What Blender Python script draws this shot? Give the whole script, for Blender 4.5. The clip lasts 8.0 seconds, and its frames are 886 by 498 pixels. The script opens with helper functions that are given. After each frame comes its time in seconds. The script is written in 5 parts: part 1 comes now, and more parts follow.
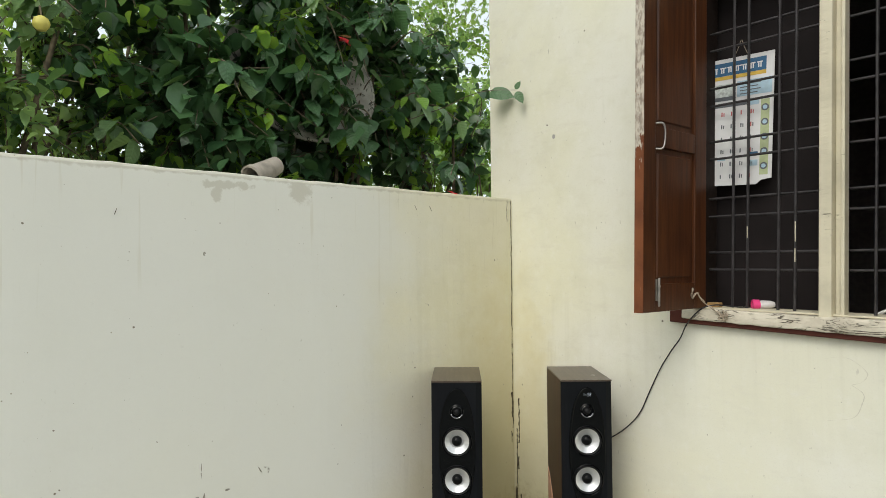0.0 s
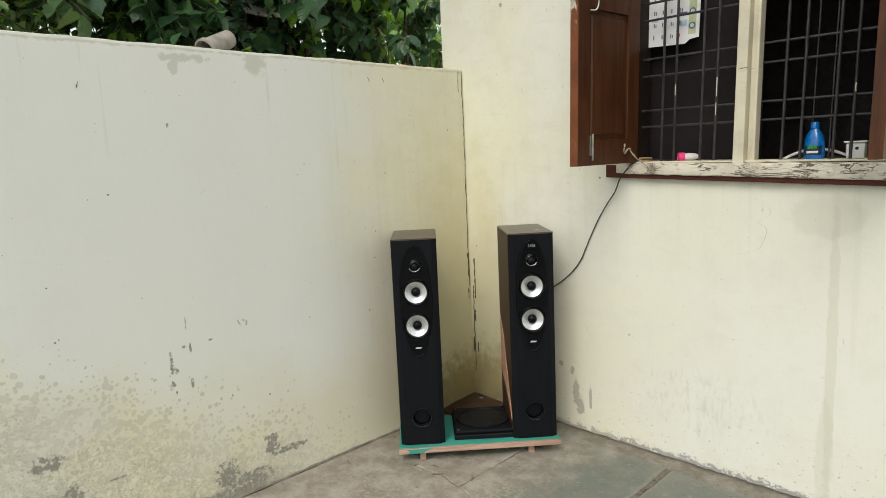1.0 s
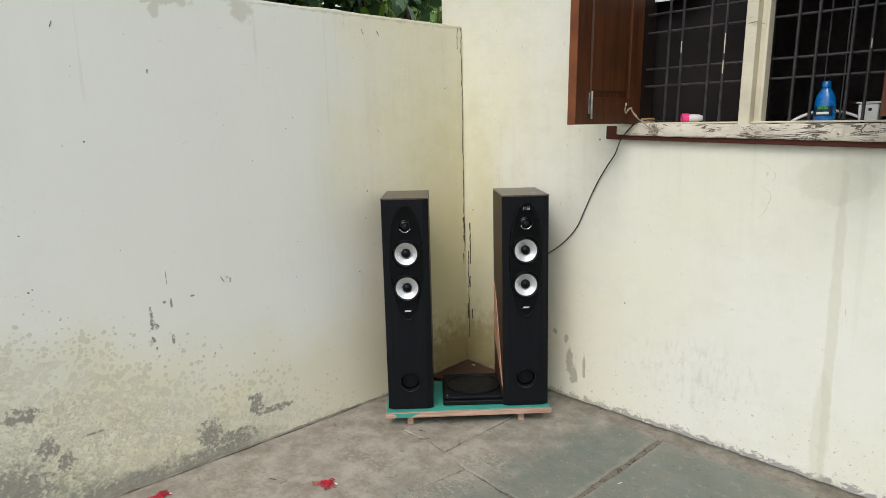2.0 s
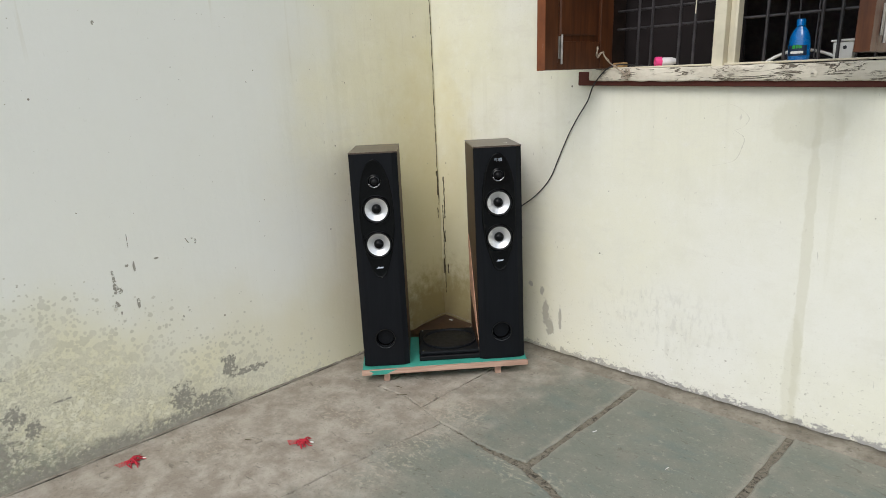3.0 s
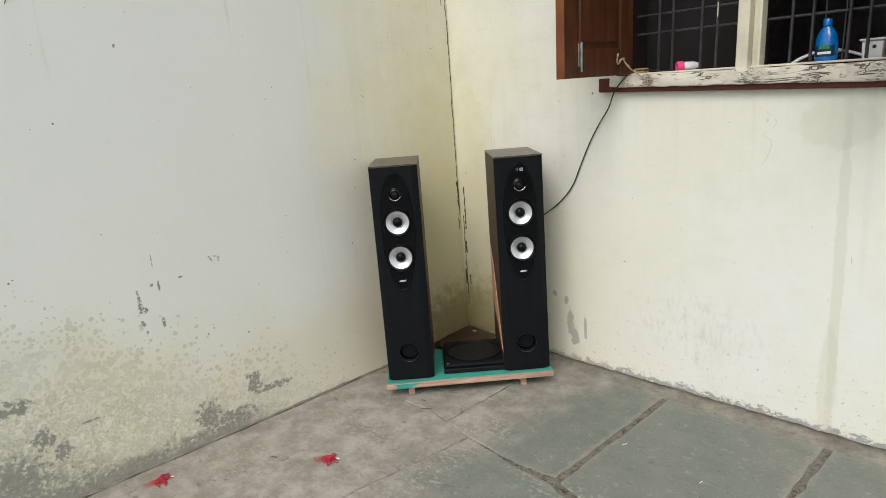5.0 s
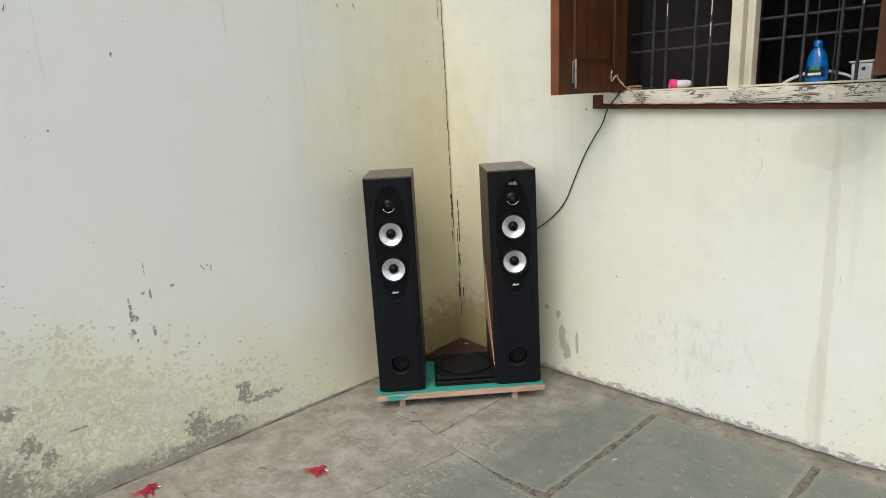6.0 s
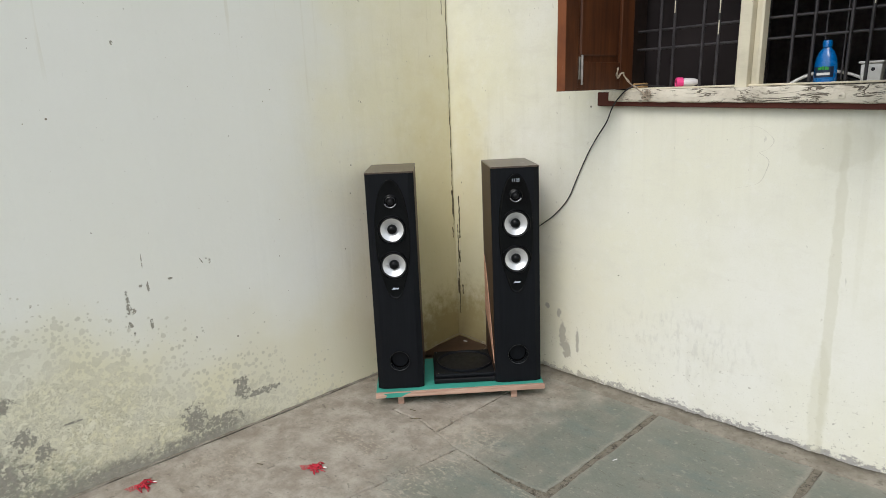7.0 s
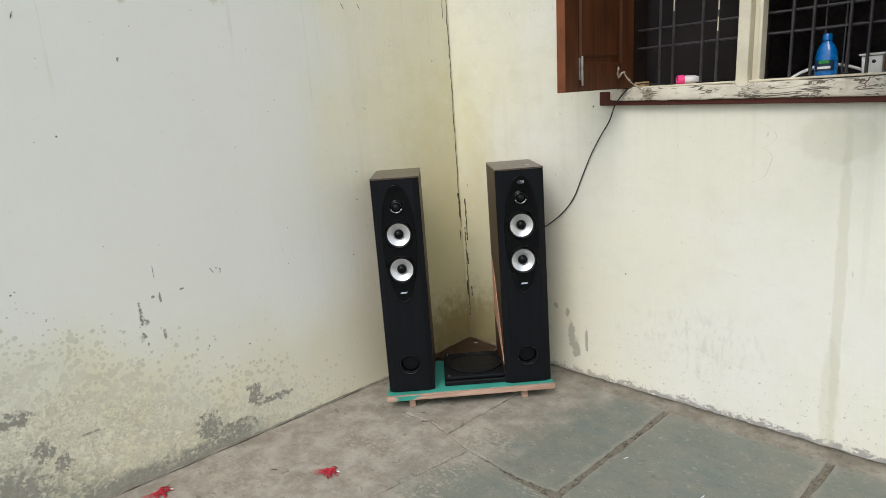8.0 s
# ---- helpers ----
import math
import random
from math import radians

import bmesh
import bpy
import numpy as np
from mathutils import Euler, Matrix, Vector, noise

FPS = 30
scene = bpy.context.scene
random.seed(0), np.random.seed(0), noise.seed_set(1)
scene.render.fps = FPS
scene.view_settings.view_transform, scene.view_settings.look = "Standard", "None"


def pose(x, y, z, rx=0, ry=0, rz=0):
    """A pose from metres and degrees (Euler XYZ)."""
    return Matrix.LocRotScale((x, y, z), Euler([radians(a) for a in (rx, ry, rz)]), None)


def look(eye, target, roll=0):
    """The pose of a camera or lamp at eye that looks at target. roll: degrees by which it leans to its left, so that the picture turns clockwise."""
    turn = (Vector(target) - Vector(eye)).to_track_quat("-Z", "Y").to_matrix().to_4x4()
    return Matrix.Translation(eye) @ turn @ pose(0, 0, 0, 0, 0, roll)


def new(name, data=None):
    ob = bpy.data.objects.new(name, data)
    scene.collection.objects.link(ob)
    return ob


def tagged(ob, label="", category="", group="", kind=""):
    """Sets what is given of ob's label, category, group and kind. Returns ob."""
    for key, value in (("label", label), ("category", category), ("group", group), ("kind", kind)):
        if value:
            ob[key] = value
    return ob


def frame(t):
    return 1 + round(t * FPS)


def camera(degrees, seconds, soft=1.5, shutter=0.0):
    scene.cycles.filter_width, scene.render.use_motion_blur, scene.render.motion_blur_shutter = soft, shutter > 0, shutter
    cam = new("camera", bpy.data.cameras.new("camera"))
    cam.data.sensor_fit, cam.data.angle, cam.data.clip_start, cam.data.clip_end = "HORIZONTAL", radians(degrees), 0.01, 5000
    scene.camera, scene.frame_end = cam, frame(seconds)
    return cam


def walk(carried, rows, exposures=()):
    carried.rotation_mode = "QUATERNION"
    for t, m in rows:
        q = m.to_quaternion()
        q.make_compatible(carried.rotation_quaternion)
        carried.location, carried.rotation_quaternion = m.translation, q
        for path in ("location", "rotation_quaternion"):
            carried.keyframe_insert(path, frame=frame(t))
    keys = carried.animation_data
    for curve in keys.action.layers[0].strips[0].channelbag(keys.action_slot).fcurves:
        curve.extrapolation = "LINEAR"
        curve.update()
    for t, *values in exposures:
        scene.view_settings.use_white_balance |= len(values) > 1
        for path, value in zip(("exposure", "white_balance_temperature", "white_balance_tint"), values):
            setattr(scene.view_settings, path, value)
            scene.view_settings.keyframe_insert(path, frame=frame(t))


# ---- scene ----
cam = camera(69.3, 8.0, soft=0.7)
PATH = [
    (0, (2.285, -2.513, 1.522), (0.789, -1.187, 1.574), -0.5),
    (0.5, (2.386, -2.573, 1.457), (0.927, -1.212, 1.311), -2.5),
    (1, (2.49, -2.616, 1.409), (1.067, -1.24, 1.123), -2.6),
    (1.2, (2.485, -2.618, 1.391), (1.084, -1.226, 1.073), -2.7),
    (2.3, (2.482, -2.45, 1.328), (1.038, -1.124, 0.931), -1.4),
    (2.5, (2.475, -2.426, 1.345), (1.012, -1.128, 0.923), -2.6),
    (3, (2.483, -2.439, 1.312), (1.103, -1.08, 0.815), -2.7),
    (3.5, (2.473, -2.433, 1.326), (1.067, -1.094, 0.845), -3.2),
    (4, (2.457, -2.44, 1.323), (1.049, -1.1, 0.85), -4.0),
    (4.2, (2.451, -2.43, 1.325), (1.051, -1.084, 0.849), -3.6),
    (5.3, (2.461, -2.426, 1.331), (1.026, -1.115, 0.861), -4.7),
    (5.5, (2.46, -2.429, 1.327), (1.027, -1.111, 0.867), -4.8),
    (6, (2.468, -2.426, 1.336), (1.049, -1.087, 0.896), -3.4),
    (6.5, (2.462, -2.429, 1.351), (1.036, -1.097, 0.914), -2.8),
    (7, (2.432, -2.428, 1.329), (1.024, -1.08, 0.879), -2.5),
    (7.5, (2.466, -2.424, 1.336), (1.047, -1.086, 0.888), -4.0),
    (8, (2.462, -2.424, 1.343), (1.028, -1.103, 0.898), -4.3),
]
walk(cam, [(t, look(eye, target, roll)) for t, eye, target, roll in PATH],
     [(0.0, 0.0, 6750, 6), (1.0, 0.08, 6720, 7), (2.3, 0.09, 6370, 10), (8.0, 0.09, 6370, 10)])

# ---------------------------------------------------------------- light
world = bpy.data.worlds.new("sky")
scene.world = world
world.use_nodes = True
wn, wl = world.node_tree.nodes, world.node_tree.links
wn.clear()
sky = wn.new("ShaderNodeTexSky")
sky.sky_type = "NISHITA"
sky.sun_disc = False
sky.sun_elevation, sky.sun_rotation = radians(45), radians(157)
sky.air_density, sky.dust_density, sky.ozone_density = 1.0, 4.0, 1.0
grey = wn.new("ShaderNodeMix")
grey.data_type = "RGBA"
grey.inputs[0].default_value = 0.65
grey.inputs[7].default_value = (8.6, 9.2, 9.7, 1)
back = wn.new("ShaderNodeBackground")
back.inputs[1].default_value = 0.14
wo = wn.new("ShaderNodeOutputWorld")
wl.new(sky.outputs[0], grey.inputs[6])
wl.new(grey.outputs[2], back.inputs[0])
wl.new(back.outputs[0], wo.inputs[0])

sun = new("sun", bpy.data.lights.new("sun", "SUN"))
sun.data.energy, sun.data.angle, sun.data.color = 1.42, radians(30), (1.0, 0.985, 0.96)
sun.matrix_world = look((1.9, -4.5, 4.9), (0, 0, 0))


# ---------------------------------------------------------------- materials
class Mat:
    """A node material with short ways to add nodes."""

    def __init__(self, name, rough=0.6, metal=0.0, spec=0.5):
        self.m = bpy.data.materials.new(name)
        self.m.use_nodes = True
        self.n, self.l = self.m.node_tree.nodes, self.m.node_tree.links
        self.b = self.n["Principled BSDF"]
        self.b.inputs["Roughness"].default_value = rough
        self.b.inputs["Metallic"].default_value = metal
        self.b.inputs["Specular IOR Level"].default_value = spec
        self.co = self.n.new("ShaderNodeNewGeometry").outputs["Position"]

    def put(self, sock, v):
        if isinstance(v, bpy.types.NodeSocket):
            self.l.new(v, sock)
        elif isinstance(v, (tuple, list)) and len(v) == 3 and len(sock.default_value) == 4:
            sock.default_value = (*v, 1)
        else:
            sock.default_value = v

    def obj(self):
        self.co = self.n.new("ShaderNodeTexCoord").outputs["Object"]
        return self

    def scaled(self, s):
        q = self.n.new("ShaderNodeVectorMath")
        q.operation = "MULTIPLY"
        self.put(q.inputs[0], self.co)
        q.inputs[1].default_value = s if isinstance(s, tuple) else (s, s, s)
        return q.outputs[0]

    def noise(self, s, detail=4, rough=0.55, distort=0.0):
        q = self.n.new("ShaderNodeTexNoise")
        self.put(q.inputs["Vector"], self.scaled(s))
        q.inputs["Scale"].default_value = 1
        q.inputs["Detail"].default_value = detail
        q.inputs["Roughness"].default_value = rough
        q.inputs["Distortion"].default_value = distort
        return q.outputs[0]

    def voronoi(self, s, out="Distance"):
        q = self.n.new("ShaderNodeTexVoronoi")
        self.put(q.inputs["Vector"], self.scaled(s))
        q.inputs["Scale"].default_value = 1
        return q.outputs[out]

    def ramp(self, v, lo, hi, a=0.0, b=1.0, smooth=True):
        q = self.n.new("ShaderNodeMapRange")
        q.interpolation_type = "SMOOTHSTEP" if smooth else "LINEAR"
        self.put(q.inputs[0], v)
        for i, k in enumerate((lo, hi, a, b)):
            self.put(q.inputs[i + 1], k)
        return q.outputs[0]

    def math(self, op, a, b=0.0):
        q = self.n.new("ShaderNodeMath")
        q.operation = op
        self.put(q.inputs[0], a)
        self.put(q.inputs[1], b)
        return q.outputs[0]

    def xyz(self):
        q = self.n.new("ShaderNodeSeparateXYZ")
        self.put(q.inputs[0], self.co)
        return q.outputs

    def mix(self, f, a, b):
        q = self.n.new("ShaderNodeMix")
        q.data_type = "RGBA"
        self.put(q.inputs[0], f)
        self.put(q.inputs[6], a)
        self.put(q.inputs[7], b)
        return q.outputs[2]

    def blob(self, c, r, wobble, scale, soft=0.25):
        """A ragged patch: 1 inside an ellipsoid about c with radii r, its edge moved by noise."""
        q = self.n.new("ShaderNodeVectorMath")
        q.operation = "SUBTRACT"
        self.put(q.inputs[0], self.co)
        q.inputs[1].default_value = c
        w = self.n.new("ShaderNodeVectorMath")
        w.operation = "DIVIDE"
        self.l.new(q.outputs[0], w.inputs[0])
        w.inputs[1].default_value = r
        e = self.n.new("ShaderNodeVectorMath")
        e.operation = "LENGTH"
        self.l.new(w.outputs[0], e.inputs[0])
        d = self.math("ADD", e.outputs["Value"], self.math("MULTIPLY", self.math("SUBTRACT", self.noise(scale, 5, 0.65), 0.5), wobble))
        return self.ramp(d, 1.0 + soft, 1.0 - soft)

    def colour(self, v):
        self.put(self.b.inputs["Base Color"], v)
        return self

    def rough(self, v):
        self.put(self.b.inputs["Roughness"], v)
        return self

    def bump(self, h, strength=0.3, dist=0.01):
        q = self.n.new("ShaderNodeBump")
        q.inputs["Strength"].default_value = strength
        q.inputs["Distance"].default_value = dist
        self.put(q.inputs["Height"], h)
        self.l.new(q.outputs[0], self.b.inputs["Normal"])
        return self


def tint(v, f):
    return tuple(c * f for c in v)


CREAM = (0.735, 0.715, 0.555)
CEMENT = (0.33, 0.32, 0.30)


def plaster_common(k):
    """Lime-washed plaster: cream paint with fine mottling, faint runs and scuffs."""
    col = k.mix(k.ramp(k.noise(1.1, 3), 0.35, 0.7), CREAM, (0.75, 0.74, 0.665))
    col = k.mix(k.ramp(k.noise(6.0, 6, 0.65), 0.42, 0.75, 0, 0.45), col, tint(CREAM, 0.84))
    col = k.mix(k.ramp(k.noise(28.0, 4, 0.6), 0.5, 0.75, 0, 0.3), col, (0.80, 0.79, 0.73))
    gate = k.math("MULTIPLY", k.ramp(k.noise(2.3, 3), 0.52, 0.68), k.ramp(k.noise((9, 9, 2.5), 3), 0.5, 0.7))
    streak = k.math("MULTIPLY", k.ramp(k.noise((34.0, 34.0, 1.6), 4, 0.6, 0.8), 0.54, 0.70), gate)
    col = k.mix(k.math("MULTIPLY", streak, 0.4), col, (0.48, 0.45, 0.34))
    col = k.mix(k.ramp(k.noise((60.0, 60.0, 30.0), 3), 0.68, 0.74, 0, 0.6), col, (0.40, 0.37, 0.29))
    col = k.mix(k.ramp(k.noise((95.0, 95.0, 20.0), 2, 0.5, 0.5), 0.745, 0.79, 0, 0.6), col, (0.24, 0.22, 0.17))
    col = k.mix(k.math("MULTIPLY", k.ramp(k.noise((4.0, 4.0, 14.0), 6, 0.75), 0.52, 0.66), 0.30), col, (0.62, 0.59, 0.49))
    col = k.mix(k.math("MULTIPLY", k.ramp(k.noise(16.0, 6, 0.8), 0.55, 0.70), 0.25), col, (0.82, 0.815, 0.77))
    col = k.mix(k.math("MULTIPLY", k.ramp(k.noise(150.0, 4, 0.75), 0.52, 0.68), 0.30), col, (0.56, 0.54, 0.45))
    col = k.mix(k.math("MULTIPLY", k.ramp(k.noise((45, 45, 70), 5, 0.75), 0.60, 0.68), 0.22), col, (0.52, 0.50, 0.42))
    return col


def specks(k, col, scale, share, tone):
    d = k.voronoi(scale)
    pick = k.math("GREATER_THAN", k.noise(scale * 0.37, 2), share)
    return k.mix(k.math("MULTIPLY", k.ramp(d, 0.16, 0.10), pick), col, tone)


def make_left_plaster():
    k = Mat("compound_wall_plaster", 0.88, spec=0.25)
    x, y, z = k.xyz()
    col = plaster_common(k)
    col = k.mix(k.ramp(k.noise(0.9, 4), 0.4, 0.7, 0, 0.55), col, (0.66, 0.655, 0.62))
    # greyed paint on the open part; warm bounce light painted in as corner yellow
    beyond_bounce = k.ramp(k.math("ADD", y, k.math("MULTIPLY", k.math("SUBTRACT", k.noise(1.6, 5), 0.5), 1.0)), -0.45, -1.05)
    col = k.mix(k.math("MULTIPLY", beyond_bounce, 0.72), k.mix(0.34, col, (0.67, 0.61, 0.38)), (0.700, 0.715, 0.690))
    # damp yellow-brown staining towards the foot of the wall
    damp = k.ramp(k.math("ADD", z, k.math("MULTIPLY", k.noise(2.2, 5), 0.55)), 0.95, 0.42)
    col = k.mix(k.math("MULTIPLY", damp, 0.62), col, (0.61, 0.56, 0.36))
    # blistered paint, thicker to the open end of the wall: round spots that grow together into a flaking crust
    line = k.math("ADD", z, k.math("MULTIPLY", k.math("ADD", y, 1.72), 0.50))
    ragged = k.math("MULTIPLY", k.math("SUBTRACT", k.noise(4.5, 5, 0.6), 0.5), 0.42)
    depth = k.math("SUBTRACT", 0.63, k.math("ADD", line, ragged))
    col = k.mix(k.ramp(depth, -0.02, 0.30, 0, 0.75), col, k.mix(k.ramp(k.noise(3.0, 4), 0.4, 0.62), (0.67, 0.64, 0.45), (0.64, 0.625, 0.50)))
    wob = k.math("MULTIPLY", k.math("SUBTRACT", k.noise(95, 3), 0.5), 0.34)
    spots = 0.0
    for size, lo, hi in ((30, -0.10, 0.34), (46, -0.06, 0.30), (78, 0.0, 0.30)):
        d = k.math("ADD", k.voronoi(size), wob)
        lot = k.n.new("ShaderNodeSeparateColor")
        k.l.new(k.voronoi(size, "Color"), lot.inputs[0])
        radius = k.math("MULTIPLY", k.math("SUBTRACT", k.ramp(depth, lo, hi, 0.06, 0.80, False), k.math("MULTIPLY", lot.outputs[0], 0.72)), 0.95)
        spots = k.math("MAXIMUM", spots, k.ramp(k.math("SUBTRACT", radius, d), 0.0, 0.07))
    shade = k.mix(k.ramp(k.noise(12, 4), 0.35, 0.65), (0.40, 0.385, 0.30), (0.52, 0.50, 0.41))
    col = k.mix(k.math("MULTIPLY", spots, k.ramp(depth, -0.05, 0.30, 0.70, 0.38)), col, shade)
    crust = k.math("MULTIPLY", k.ramp(depth, 0.14, 0.46), k.ramp(k.noise(5.5, 4, 0.6), 0.36, 0.60, 0.25, 1.0))
    scale = k.noise((34, 34, 40), 6, 0.72, 0.8)
    flakes = k.math("MULTIPLY", k.ramp(scale, 0.515, 0.545), crust)
    col = k.mix(k.math("MULTIPLY", flakes, 0.85), col, k.mix(k.noise(30, 3), (0.76, 0.74, 0.60), (0.64, 0.62, 0.47)))
    lip = k.math("MULTIPLY", k.math("MULTIPLY", k.ramp(scale, 0.470, 0.497), k.ramp(scale, 0.520, 0.505)), crust)
    col = k.mix(k.math("MULTIPLY", lip, 0.48), col, (0.26, 0.245, 0.175))
    pock = k.math("MULTIPLY", k.ramp(k.noise((110, 110, 120), 5, 0.7), 0.575, 0.62), k.ramp(depth, 0.15, 0.5))
    col = k.mix(k.math("MULTIPLY", pock, 0.65), col, (0.27, 0.255, 0.18))
    # green-grey damp at the foot of the open end
    slime = k.ramp(k.math("ADD", k.math("ADD", z, k.math("MULTIPLY", k.math("ADD", y, 2.1), 0.55)), k.math("MULTIPLY", k.noise(7, 5, 0.65), 0.30)), 0.46, 0.22)
    col = k.mix(k.math("MULTIPLY", slime, k.ramp(k.noise((36, 36, 42), 6, 0.7), 0.58, 0.44, 0.15, 0.9)), col, (0.25, 0.258, 0.205))
    # bare cement near the floor
    low = k.ramp(k.math("ADD", z, k.math("MULTIPLY", k.noise(16.0, 6, 0.75), 0.34)), 0.265, 0.19)
    far = k.ramp(y, -1.12, -1.45)
    bare = k.math("MULTIPLY", low, far)
    bare = k.math("MAXIMUM", bare, k.ramp(k.math("ADD", z, k.math("MULTIPLY", k.noise(14, 6, 0.7), 0.09)), 0.058, 0.035))
    for c, r, w in (((0, -1.525, 0.115), (0.2, 0.048, 0.055), 2.2), ((0, -1.44, 0.06), (0.2, 0.10, 0.035), 2.6), ((0, -1.315, 0.185), (0.2, 0.030, 0.045), 2.2),
                    ((0, -1.23, 0.135), (0.2, 0.075, 0.014), 2.6), ((0, -1.708, 0.655), (0.2, 0.007, 0.034), 2.6), ((0, -1.697, 0.622), (0.2, 0.014, 0.011), 2.4),
                    ((0, -1.712, 0.570), (0.2, 0.009, 0.012), 2.2), ((0, -1.700, 0.535), (0.2, 0.004, 0.007), 1.2), ((0, -1.635, 0.555), (0.2, 0.006, 0.020), 1.8),
                    ((0, -1.63, 0.70), (0.2, 0.004, 0.020), 1.6), ((0, -1.655, 0.71), (0.2, 0.006, 0.006), 1.2), ((0, -1.64, 0.80), (0.2, 0.002, 0.025), 1.0), ((0, -1.545, 0.715), (0.2, 0.009, 0.004), 1.0),
                    ((0, -2.10, 0.27), (0.2, 0.028, 0.035), 3.0), ((0, -2.05, 0.20), (0.2, 0.022, 0.035), 3.0), ((0, -2.17, 0.41), (0.2, 0.05, 0.025), 2.4), ((0, -1.945, 0.275), (0.2, 0.03, 0.004), 1.2), ((0, -2.22, 0.14), (0.2, 0.10, 0.08), 3.0),
                    ((0, -1.385, 0.75), (0.2, 0.005, 0.012), 1.0), ((0, -1.395, 0.765), (0.2, 0.006, 0.004), 0.8), ((0, -1.475, 0.455), (0.2, 0.004, 0.005), 0.8),
                    ((0, -1.63, 1.571), (0.2, 0.005, 0.008), 0.5)):
        bare = k.math("MAXIMUM", bare, k.blob(c, r, w * 1.6, 48, 0.15))
    crumbs = k.ramp(k.noise((58, 58, 66), 6, 0.75), 0.565, 0.535)
    bare = k.math("MULTIPLY", bare, k.math("MAXIMUM", crumbs, k.ramp(z, 0.040, 0.015)))
    col = k.mix(bare, col, k.mix(k.noise(42, 5, 0.7), (0.17, 0.16, 0.125), (0.40, 0.385, 0.33)))
    # grey patches of damp under the coping
    top = k.blob((0, -1.55, 1.825), (0.2, 0.10, 0.014), 3.0, 30)
    top = k.math("MAXIMUM", top, k.blob((0, -1.585, 1.795), (0.2, 0.02, 0.03), 2.6, 30))
    top = k.math("MAXIMUM", top, k.blob((0, -1.245, 1.83), (0.2, 0.045, 0.055), 2.4, 24))
    top = k.math("MAXIMUM", top, k.ramp(k.math("ADD", z, k.math("MULTIPLY", k.noise(30, 5), 0.035)), 1.866, 1.876))
    col = k.mix(k.math("MULTIPLY", top, 0.4), col, (0.36, 0.33, 0.24))
    # thin run marks below the coping
    runs = k.math("MULTIPLY", k.ramp(k.noise((30, 30, 1.2), 3, 0.6, 0.6), 0.60, 0.70), k.ramp(k.math("ADD", z, k.math("MULTIPLY", k.noise(3, 2), 0.8)), 1.75, 2.2))
    col = k.mix(k.math("MULTIPLY", runs, 0.28), col, (0.48, 0.44, 0.31))
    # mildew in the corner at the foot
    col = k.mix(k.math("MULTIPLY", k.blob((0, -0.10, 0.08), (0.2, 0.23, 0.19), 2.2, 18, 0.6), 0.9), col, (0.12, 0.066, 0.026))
    # yellow glow of light bounced between the walls, painted up the corner
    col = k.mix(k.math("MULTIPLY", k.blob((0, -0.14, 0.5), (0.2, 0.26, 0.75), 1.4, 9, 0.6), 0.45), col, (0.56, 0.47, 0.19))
    col = specks(k, col, 34, 0.67, (0.2, 0.18, 0.14))
    col = specks(k, col, 58, 0.66, (0.36, 0.34, 0.28))
    k.colour(col)
    hgt = k.math("ADD", k.math("MULTIPLY", k.noise(9, 6), 0.6), k.math("SUBTRACT", k.math("MULTIPLY", k.noise(70, 3), 0.15), k.math("SUBTRACT", k.math("ADD", bare, k.math("MULTIPLY", spots, 0.18)), k.math("MULTIPLY", flakes, 0.5))))
    return k.bump(hgt, 0.55, 0.006).m


